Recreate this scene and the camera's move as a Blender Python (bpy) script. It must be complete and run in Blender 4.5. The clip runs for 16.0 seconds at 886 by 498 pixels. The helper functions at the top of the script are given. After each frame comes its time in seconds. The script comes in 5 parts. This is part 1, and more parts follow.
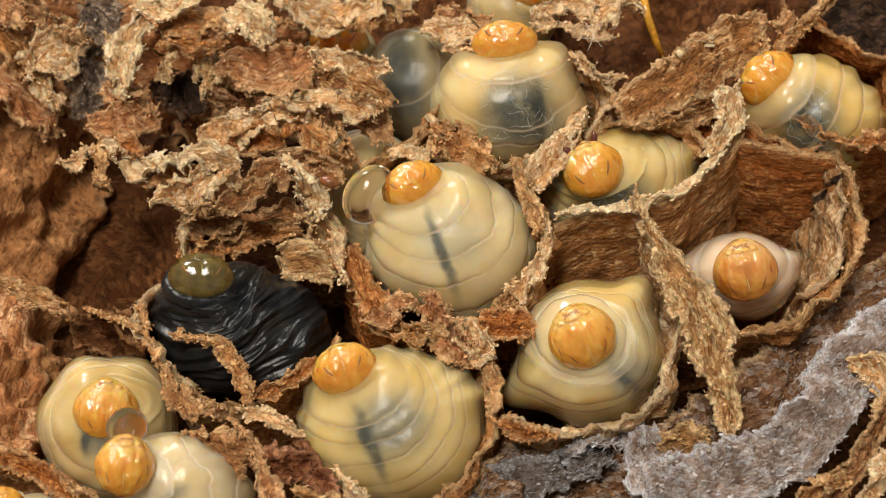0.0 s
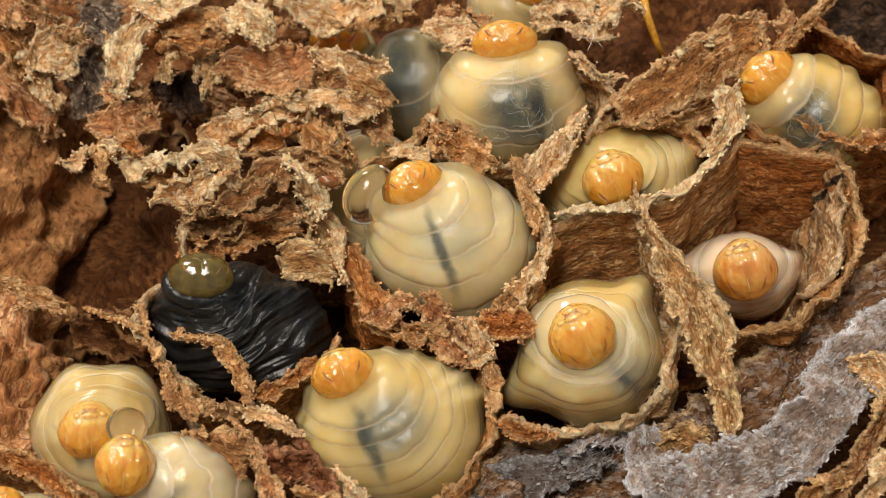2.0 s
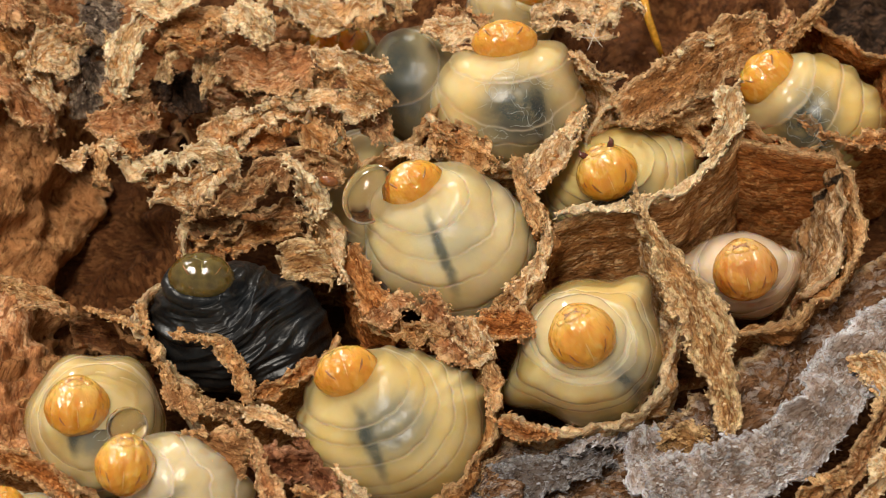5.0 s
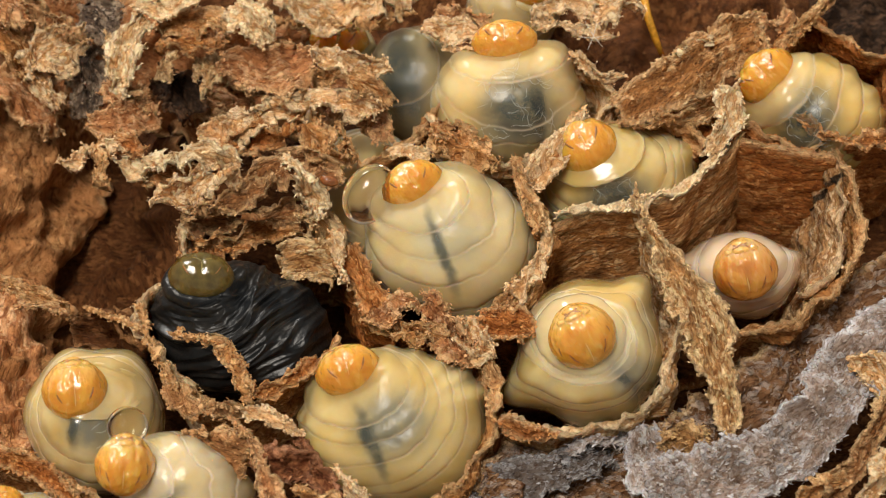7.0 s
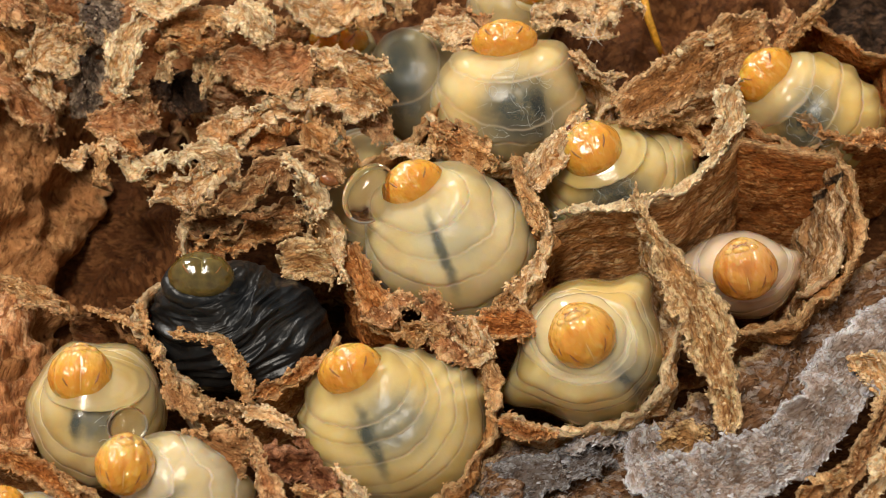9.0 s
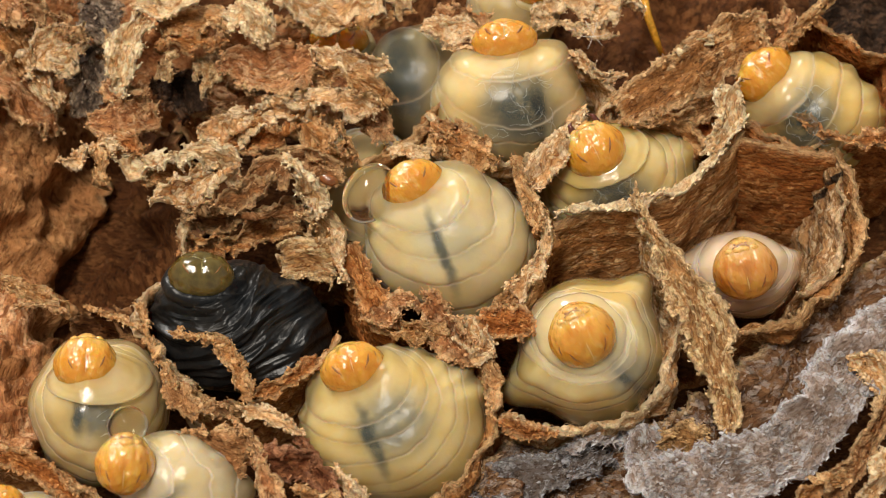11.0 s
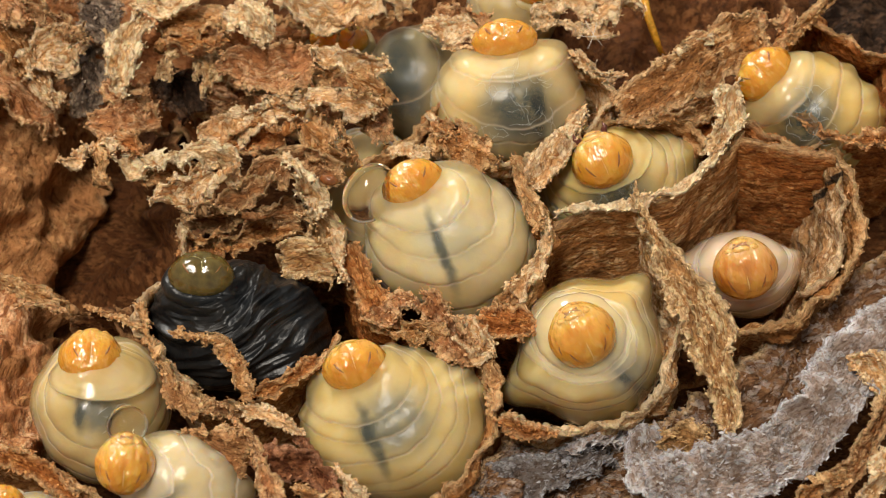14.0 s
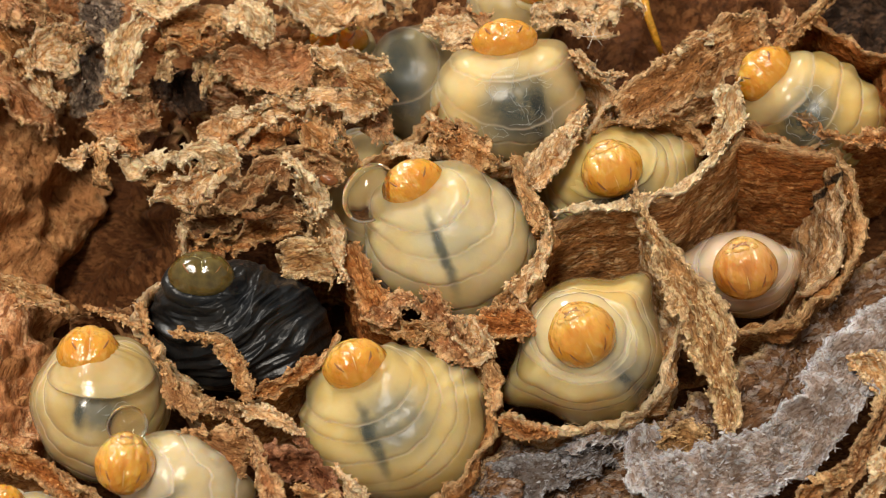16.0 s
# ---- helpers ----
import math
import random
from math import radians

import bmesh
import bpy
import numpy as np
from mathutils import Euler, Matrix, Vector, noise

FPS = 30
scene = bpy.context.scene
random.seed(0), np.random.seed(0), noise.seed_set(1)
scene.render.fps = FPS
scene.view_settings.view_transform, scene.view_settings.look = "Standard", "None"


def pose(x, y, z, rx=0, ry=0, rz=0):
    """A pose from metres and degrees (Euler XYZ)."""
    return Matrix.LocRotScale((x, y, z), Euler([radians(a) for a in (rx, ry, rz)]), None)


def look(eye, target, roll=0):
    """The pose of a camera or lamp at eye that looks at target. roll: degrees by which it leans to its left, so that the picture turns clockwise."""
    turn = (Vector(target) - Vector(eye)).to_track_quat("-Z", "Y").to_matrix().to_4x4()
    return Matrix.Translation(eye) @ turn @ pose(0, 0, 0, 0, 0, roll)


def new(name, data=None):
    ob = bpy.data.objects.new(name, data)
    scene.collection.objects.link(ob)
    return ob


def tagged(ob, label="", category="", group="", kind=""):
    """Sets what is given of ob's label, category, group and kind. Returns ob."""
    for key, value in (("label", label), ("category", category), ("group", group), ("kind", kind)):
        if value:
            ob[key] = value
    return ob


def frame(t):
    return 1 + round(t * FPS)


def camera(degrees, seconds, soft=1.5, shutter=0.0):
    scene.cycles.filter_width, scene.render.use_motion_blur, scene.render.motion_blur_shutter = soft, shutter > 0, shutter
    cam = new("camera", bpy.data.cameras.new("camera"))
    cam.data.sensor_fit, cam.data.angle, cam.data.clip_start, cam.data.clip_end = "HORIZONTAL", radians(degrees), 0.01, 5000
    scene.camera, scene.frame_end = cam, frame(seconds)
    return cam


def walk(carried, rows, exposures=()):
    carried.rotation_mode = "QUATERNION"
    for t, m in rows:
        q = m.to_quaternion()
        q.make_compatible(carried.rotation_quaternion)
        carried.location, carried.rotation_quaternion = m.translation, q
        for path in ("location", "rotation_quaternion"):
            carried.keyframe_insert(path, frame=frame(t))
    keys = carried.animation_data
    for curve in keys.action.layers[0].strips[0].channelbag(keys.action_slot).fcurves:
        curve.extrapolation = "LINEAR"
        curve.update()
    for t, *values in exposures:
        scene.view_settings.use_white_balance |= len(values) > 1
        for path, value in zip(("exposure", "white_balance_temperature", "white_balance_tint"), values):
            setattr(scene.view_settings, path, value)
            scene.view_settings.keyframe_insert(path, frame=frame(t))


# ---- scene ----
cam = camera(30, 16.0, 1.1)

# The comb lies face up. Lengths are counted in units of 0.02 mm: x across the comb, y down
# its slope towards the viewer, h up from the comb's face along the line of sight.
U = 2e-5
PITCH = radians(66)
FAR = 784 / math.tan(radians(15))
RIGHT = Vector((1, 0, 0))
RISE = Vector((0, math.sin(PITCH), math.cos(PITCH)))
OUT = Vector((0, -math.cos(PITCH), math.sin(PITCH)))
MID = Vector((0, 0, 0.0085))
EYE = MID + OUT * FAR * U


def near(y, h):
    """Depth towards the eye and the size factor that goes with it."""
    d = h - 0.445 * (441 - y)
    return d, (FAR - d) / FAR


def spot(x, y, h):
    d, s = near(y, h)
    return MID + (RIGHT * ((x - 784) * s) + RISE * ((441 - y) * s) + OUT * d) * U


def stand(x, y, h):
    """Pose of a thing at a spot, its z axis towards the eye."""
    at = spot(x, y, h)
    out = (EYE - at).normalized()
    up = (RISE - out * RISE.dot(out)).normalized()
    return Matrix.Translation(at) @ Matrix((up.cross(out), up, out)).transposed().to_4x4()


def aim(dx, dy):
    return look(EYE, MID + RIGHT * (dx * U) + RISE * (dy * U))


cam.data.dof.use_dof, cam.data.dof.focus_distance, cam.data.dof.aperture_fstop = True, (FAR - 40) * U, 115
walk(cam, [(0, aim(0, 0)), (2.5, aim(0, -0.3)), (6.5, aim(0, -1.2)), (9, aim(0, -2)), (11.5, aim(0, -3)),
           (16, aim(0, -3.2))])

# ---- light: a window above the comb, a smaller one beyond it, and a dim warm room ----
world = bpy.data.worlds.new("room")
scene.world = world
world.use_nodes = True
world.node_tree.nodes["Background"].inputs["Color"].default_value = (1.0, 0.89, 0.75, 1)
world.node_tree.nodes["Background"].inputs["Strength"].default_value = 0.31


def window_light(name, where, w, h, power, colour):
    lamp = bpy.data.lights.new(name, "AREA")
    lamp.shape, lamp.size, lamp.size_y, lamp.energy, lamp.color = "RECTANGLE", w, h, power, colour
    ob = new(name, lamp)
    ob.matrix_world = look(where, MID)
    return ob


window_light("window_light", MID - RIGHT * 0.09 + RISE * 0.23 + OUT * 0.46, 0.22, 0.09, 2.5, (1, 0.92, 0.80))
window_light("far_window_light", MID - RIGHT * 0.22 + RISE * 0.52 + OUT * 0.08, 0.12, 0.07, 2.0, (1, 0.95, 0.88))


# ---- materials ----
class Nodes:
    def __init__(self, name):
        self.mat = bpy.data.materials.new(name)
        self.mat.use_nodes = True
        self.tree = self.mat.node_tree
        self.bsdf = self.tree.nodes["Principled BSDF"]

    def node(self, kind, **given):
        n = self.tree.nodes.new(kind)
        for key, value in given.items():
            sock = n.inputs[key.replace("_", " ")]
            self.put(sock, value)
        return n

    def put(self, sock, value):
        if isinstance(value, bpy.types.NodeSocket):
            self.tree.links.new(value, sock)
        elif isinstance(value, tuple) and sock.type == "RGBA":
            sock.default_value = (*value, 1)
        else:
            sock.default_value = value

    def set(self, **given):
        for key, value in given.items():
            self.put(self.bsdf.inputs[key.replace("_", " ")], value)

    def attribute(self, name):
        n = self.tree.nodes.new("ShaderNodeAttribute")
        n.attribute_name = name
        return n

    def math(self, op, a, b=0.0):
        n = self.tree.nodes.new("ShaderNodeMath")
        n.operation = op
        self.put(n.inputs[0], a)
        self.put(n.inputs[1], b)
        return n.outputs[0]

    def scaled(self, vec, scale, shift=(0, 0, 0), turn=0):
        n = self.node("ShaderNodeMapping", Vector=vec)
        n.inputs["Scale"].default_value = scale
        n.inputs["Location"].default_value = shift
        n.inputs["Rotation"].default_value = (0, 0, turn)
        return n.outputs[0]

    def noise(self, vec, scale=1.0, detail=4.0, rough=0.55, warp=0.0):
        n = self.node("ShaderNodeTexNoise", Vector=vec, Scale=scale, Detail=detail, Roughness=rough, Distortion=warp)
        return n.outputs["Fac"]

    def span(self, value, a, b, c=0.0, d=1.0, smooth=True):
        n = self.node("ShaderNodeMapRange", Value=value, From_Min=a, From_Max=b, To_Min=c, To_Max=d)
        n.interpolation_type = "SMOOTHSTEP" if smooth else "LINEAR"
        return n.outputs[0]

    def mix(self, fac, a, b):
        n = self.tree.nodes.new("ShaderNodeMix")
        n.data_type = "RGBA"
        self.put(n.inputs[0], fac)
        self.put(n.inputs[6], a)
        self.put(n.inputs[7], b)
        return n.outputs[2]

    def bump(self, height, strength, distance):
        n = self.node("ShaderNodeBump", Height=height, Strength=strength, Distance=distance)
        return n.outputs[0]


def paper(name, dark, mid, light, stain=0.25, edge=(0.82, 0.57, 0.31), crust=0.0, mould=None, chips=1.0, tan=0.94):
    """Wasp paper: chewed wood fibre in streaks, with dark stains and pale torn edges."""
    dark, mid = tuple(c * 0.84 for c in dark), tuple(c * 0.92 for c in mid)
    light, edge = (light[0], light[1] * tan, light[2] * tan * tan), (edge[0], edge[1] * tan, edge[2] * tan * tan)
    k = Nodes(name)
    grain = k.attribute("grain").outputs["Vector"]
    info = k.node("ShaderNodeObjectInfo").outputs["Random"]
    shift = k.node("ShaderNodeCombineXYZ", Z=k.math("MULTIPLY", info, 50.0)).outputs[0]
    add = k.node("ShaderNodeVectorMath")
    k.put(add.inputs[0], grain)
    k.put(add.inputs[1], shift)
    vec = add.outputs[0]
    streak = k.noise(k.scaled(vec, (0.05, 0.15, 1)), 1, 6, 0.64, 1.3)
    fibre = k.noise(k.scaled(vec, (0.15, 0.36, 1)), 1, 5, 0.68, 1.2)
    patch = k.noise(k.scaled(vec, (0.012, 0.018, 1), (5, 1, 0)), 1, 4, 0.6, 0.8)
    speck = k.noise(k.scaled(vec, (0.07, 0.12, 1), (2, 8, 0)), 1, 4, 0.6)
    blotch = k.noise(k.scaled(vec, (0.017, 0.026, 1)), 1, 5, 0.64, 1.0)
    # chewed wood chips: short slips along the grain, each with its own tone and height
    warp = k.node("ShaderNodeVectorMath")
    warp.operation = "MULTIPLY_ADD"
    k.put(warp.inputs[0], k.node("ShaderNodeTexNoise", Vector=k.scaled(vec, (0.045, 0.045, 1)), Scale=1.0, Detail=3.0).outputs["Color"])
    warp.inputs[1].default_value = (2.6, 2.6, 0)
    k.put(warp.inputs[2], k.scaled(vec, (0.085, 0.19, 0)))
    cell = k.node("ShaderNodeTexVoronoi", Vector=warp.outputs[0], Scale=1.0)
    chip = k.node("ShaderNodeSeparateColor", Color=cell.outputs["Color"]).outputs[0]
    gap = k.span(cell.outputs["Distance"], 0.25, 0.75)
    col = k.mix(k.span(streak, 0.33, 0.54), dark, mid)
    tone = k.math("ADD", k.math("MULTIPLY", fibre, 0.65), k.math("MULTIPLY", chip, 0.35))
    col = k.mix(k.math("MULTIPLY", k.span(tone, 0.44, 0.62), k.span(patch, 0.42 + crust, 0.54 + crust, 0.08, 1)), col, light)
    col = k.mix(k.math("MULTIPLY", gap, 0.3 * chips), col, tuple(c * 0.8 for c in dark))
    thin_line = k.noise(k.scaled(vec, (0.028, 0.10, 1), (3, 9, 0)), 1, 6, 0.66, 1.6)
    col = k.mix(k.span(speck, 0.60, 0.68, 0, 0.55), col, tuple(c * 0.6 for c in dark))
    crack = k.span(k.math("ABSOLUTE", k.math("SUBTRACT", thin_line, 0.5)), 0.0, 0.02, 0.55, 0.0)
    ring = k.attribute("edge").outputs["Fac"]
    col = k.mix(k.math("MULTIPLY", k.math("MULTIPLY", ring, k.span(fibre, 0.3, 0.6, 0.45, 1)), k.span(blotch, 0.36, 0.52, 0.3, 1)), col, edge)
    col = k.mix(crack, col, tuple(c * 0.7 for c in dark))
    stains = k.noise(k.scaled(vec, (0.02, 0.03, 1), (7, 3, 0)), 1, 5, 0.62)
    col = k.mix(k.span(stains, 0.56, 0.72, 0, stain), col, (0.075, 0.036, 0.018))
    if mould:
        # a black streak of mould along the depth of one wall, between two places on its length
        along = k.math("ADD", k.node("ShaderNodeSeparateXYZ", Vector=grain).outputs["X"], k.math("MULTIPLY", k.noise(k.scaled(grain, (0.1, 0.05, 1)), 1, 4, 0.6), 14.0))
        off = k.math("ABSOLUTE", k.math("SUBTRACT", along, (mould[0] + mould[1]) / 2 + 7.0))
        half = (mould[1] - mould[0]) / 2
        col = k.mix(k.math("MULTIPLY", k.span(off, half, half * 0.55), k.span(fibre, 0.3, 0.5, 0.5, 0.95)), col, (0.012, 0.008, 0.007))
    k.set(Base_Color=col, Roughness=0.75, Subsurface_Weight=0.1, Subsurface_Scale=1.0)
    k.bsdf.inputs["Subsurface Radius"].default_value = (12 * U, 5 * U, 2 * U)
    k.bsdf.inputs["Specular IOR Level"].default_value = 0.12
    hgt = k.math("SUBTRACT", k.math("ADD", k.math("MULTIPLY", streak, 0.7), k.math("MULTIPLY", fibre, 0.55)), k.math("MULTIPLY", crack, 0.3))
    hgt = k.math("ADD", hgt, k.math("SUBTRACT", k.math("MULTIPLY", chip, 0.45 * chips), k.math("MULTIPLY", gap, 0.4 * chips)))
    hgt = k.math("MULTIPLY", hgt, k.span(patch, 0.40, 0.56, 0.5, 0.85))
    k.set(Normal=k.bump(hgt, 1.0, 10 * U))
    return k.mat


PAPER = paper("paper_tan", (0.24, 0.078, 0.019), (0.60, 0.262, 0.082), (0.92, 0.59, 0.29), 0.3)
PAPER_PALE = paper("paper_pale", (0.50, 0.19, 0.055), (0.86, 0.48, 0.20), (0.98, 0.80, 0.53), 0.25, (0.98, 0.80, 0.53), -0.08)
PAPER_RED = paper("paper_russet", (0.22, 0.056, 0.013), (0.60, 0.205, 0.05), (0.84, 0.42, 0.15), 0.35)
PAPER_MAROON = paper("paper_maroon", (0.08, 0.020, 0.009), (0.25, 0.084, 0.034), (0.42, 0.18, 0.08), 0.4, (0.60, 0.32, 0.19), chips=0.2)
PAPER_DARK = paper("paper_dark", (0.10, 0.034, 0.011), (0.36, 0.145, 0.048), (0.80, 0.50, 0.26), 0.4)
PAPER_BLACK = paper("paper_near_black", (0.012, 0.007, 0.005), (0.04, 0.022, 0.013), (0.13, 0.075, 0.045), 0.6, (0.18, 0.10, 0.06))
PAPER_GREEN = paper("paper_lichen", (0.30, 0.11, 0.035), (0.62, 0.33, 0.125), (0.90, 0.70, 0.40), 0.25, (0.92, 0.72, 0.44), -0.03)
PAPER_ROSY = paper("paper_rosy", (0.30, 0.10, 0.036), (0.62, 0.27, 0.105), (0.86, 0.55, 0.31), 0.3)
PAPER_STREAK = paper("paper_streaked", (0.13, 0.042, 0.012), (0.54, 0.235, 0.075), (0.94, 0.62, 0.32), 0.4, (0.90, 0.66, 0.38), 0.05)
PAPER_GREY_BROWN = paper("paper_grey_brown", (0.035, 0.025, 0.02), (0.13, 0.085, 0.06), (0.42, 0.33, 0.25), 0.5, (0.45, 0.34, 0.24))
PAPER_MOULD = paper("paper_mouldy", (0.34, 0.14, 0.05), (0.66, 0.36, 0.15), (0.95, 0.73, 0.47), 0.35, (0.95, 0.73, 0.47), -0.04, (42, 58))
PAPER_CREAM = paper("paper_cream", (0.55, 0.24, 0.085), (0.92, 0.57, 0.27), (0.99, 0.80, 0.50), 0.12, (0.99, 0.82, 0.54), -0.15, tan=1.0)
PAPER_UMBER = paper("paper_umber", (0.17, 0.060, 0.018), (0.50, 0.225, 0.085), (0.66, 0.36, 0.16), 0.3, chips=0.3)
# brown paper for hollows and the comb floor, their shade put into the colour
PAPER_DEEP = paper("paper_hollow_shade", (0.05, 0.016, 0.005), (0.13, 0.046, 0.014), (0.23, 0.10, 0.036), 0.4, (0.50, 0.28, 0.13), chips=0.3)
FELT = paper("felt_grey", (0.22, 0.13, 0.085), (0.36, 0.27, 0.22), (0.52, 0.49, 0.49), 0.25, (0.70, 0.70, 0.74), -0.03, chips=0.15, tan=1.0)
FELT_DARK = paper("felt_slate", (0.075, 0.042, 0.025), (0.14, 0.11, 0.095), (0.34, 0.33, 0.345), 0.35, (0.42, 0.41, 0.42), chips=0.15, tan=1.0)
FELT_BROWN = paper("felt_brown", (0.12, 0.048, 0.018), (0.28, 0.14, 0.066), (0.46, 0.36, 0.30), 0.35, chips=0.25, tan=1.0)
FELT_TAWNY = paper("felt_tawny", (0.14, 0.06, 0.02), (0.40, 0.20, 0.07), (0.70, 0.45, 0.20), 0.35, chips=0.4, tan=1.0)


def skin(name, base, deep, guts=(), rough=0.28, sss=0.9, wrinkle=0.3, coat=0.5, film=0.36, reach=1.0):
    """Larval skin as a thin clear wet film over the flesh below it, the denser skin of the neck, and that of the collar: four materials.
    guts are dark organs in the flesh: (x, y, half width, half length, turn, colour, amount). film: how dense the skin is."""
    made = []
    base, deep = (base[0] * 0.945, base[1] * 0.872, base[2] * 0.735), (deep[0] * 0.925, deep[1] * 0.85, deep[2] * 0.64)
    for layer in ("film", "flesh", "neck", "collar"):
        flesh = layer == "flesh"
        k = Nodes(name + "_" + layer)
        rest = k.attribute("rest").outputs["Vector"]
        wob = k.noise(rest, 0.014, 3, 0.5)
        fine = k.noise(rest, 0.12, 4, 0.6)
        col = k.mix(k.span(wob, 0.35, 0.65), base, deep)
        if max(base) < 0.1:
            col = k.mix(k.span(k.noise(rest, 0.03, 4, 0.6), 0.5, 0.75, 0, 0.7), col, (0.03, 0.026, 0.022))
        elif flesh:
            fat = k.noise(rest, 0.05, 5, 0.62, 0.6)
            col = k.mix(k.span(fat, 0.45, 0.72, 0, 0.4), col, tuple(min(0.95, c * 0.6 + 0.28) for c in base))
        if guts and layer in ("film", "flesh"):
            n = k.node("ShaderNodeTexNoise", Vector=rest, Scale=0.03, Detail=3)
            off = k.node("ShaderNodeVectorMath")
            off.operation = "MULTIPLY_ADD"
            k.put(off.inputs[0], n.outputs["Color"])
            off.inputs[1].default_value = (24, 24, 0)
            k.put(off.inputs[2], rest)
            for x, y, w, l, turn, colour, amount in guts:
                m = k.node("ShaderNodeMapping", Vector=off.outputs[0])
                m.vector_type = "TEXTURE"
                m.inputs["Location"].default_value = (x + 12, y + 12, 0)
                m.inputs["Rotation"].default_value = (0, 0, radians(turn))
                m.inputs["Scale"].default_value = (w, l, 1e6)
                size = k.node("ShaderNodeVectorMath")
                size.operation = "LENGTH"
                k.put(size.inputs[0], m.outputs[0])
                mask = k.span(size.outputs["Value"], 1.2, 0.3, 0, min(1.0, amount * 1.1) if flesh else amount * 0.85)
                mask = k.math("MULTIPLY", mask, k.span(k.noise(rest, 0.04, 3, 0.5), 0.25, 0.5, 0.6, 1))
                col = k.mix(mask, col, colour)
        lip = k.attribute("lip").outputs["Fac"]
        if layer in ("film", "collar") and max(base) > 0.1:
            # lips turn near white: light glowing through the thin fold, painted in
            col = k.mix(k.math("MULTIPLY", lip, 0.9), col, tuple(min(0.98, c * 0.6 + 0.42) for c in base))
        k.set(Base_Color=col, Roughness=0.6 if flesh else rough, Subsurface_Weight=sss if layer != "neck" else sss * 0.8, Subsurface_Scale=1.0)
        far = reach * {"film": 0.3, "flesh": 1.0, "neck": 0.5, "collar": 0.3}[layer]
        k.bsdf.inputs["Subsurface Radius"].default_value = (60 * U * far, 47 * U * far, 26 * U * far)
        k.bsdf.inputs["Specular IOR Level"].default_value = 0.2
        k.set(Normal=k.bump(k.math("ADD", k.noise(rest, 0.05, 4, 0.6), k.math("MULTIPLY", fine, 0.25)), wrinkle, 5 * U))
        if not flesh:
            # clear film, then the wet gloss on top of it
            shader = k.bsdf.outputs[0]
            if layer != "neck" and film < 0.95:
                thin = k.node("ShaderNodeMixShader", Fac=k.span(lip, 0.0, 1.0, film + (0.12 if layer == "collar" else 0.0), min(1.0, film + 0.45), False))
                k.put(thin.inputs[1], k.node("ShaderNodeBsdfTransparent", Color=(1.0, 0.985, 0.93)).outputs[0])
                k.put(thin.inputs[2], shader)
                shader = thin.outputs[0]
            wet = k.bump(k.math("ADD", k.noise(rest, 0.035, 3, 0.55), k.math("MULTIPLY", fine, 0.15)), 0.4, 6 * U)
            gloss = k.node("ShaderNodeBsdfGlossy", Color=(1.0, 1.0, 1.0), Roughness=rough * 0.8, Normal=wet)
            fac = k.math("MULTIPLY", k.node("ShaderNodeFresnel", IOR=1.45, Normal=wet).outputs[0], coat)
            top = k.node("ShaderNodeMixShader", Fac=fac)
            k.put(top.inputs[1], shader)
            k.put(top.inputs[2], gloss.outputs[0])
            k.put(k.tree.nodes["Material Output"].inputs["Surface"], top.outputs[0])
        made.append(k.mat)
    return made


def plain(name, colour, rough=0.3, sss=0.0, coat=0.0, vary=0.25, bump=0.2, scale=9000.0):
    k = Nodes(name)
    vec = k.node("ShaderNodeTexCoord").outputs["Object"]
    n = k.noise(vec, scale, 4, 0.6)
    col = k.mix(k.span(n, 0.3, 0.7, 0, 1), tuple(c * (1 - vary) for c in colour), tuple(min(1, c * (1 + vary)) for c in colour))
    k.set(Base_Color=col, Roughness=rough, Subsurface_Weight=sss, Coat_Weight=coat, Coat_Roughness=0.09)
    k.bsdf.inputs["Subsurface Radius"].default_value = (34 * U, 15 * U, 5 * U)
    k.bsdf.inputs["Subsurface Scale"].default_value = 1.0
    k.set(Normal=k.bump(n, bump, 5 * U), Coat_Normal=k.bump(n, bump, 5 * U))
    return k.mat


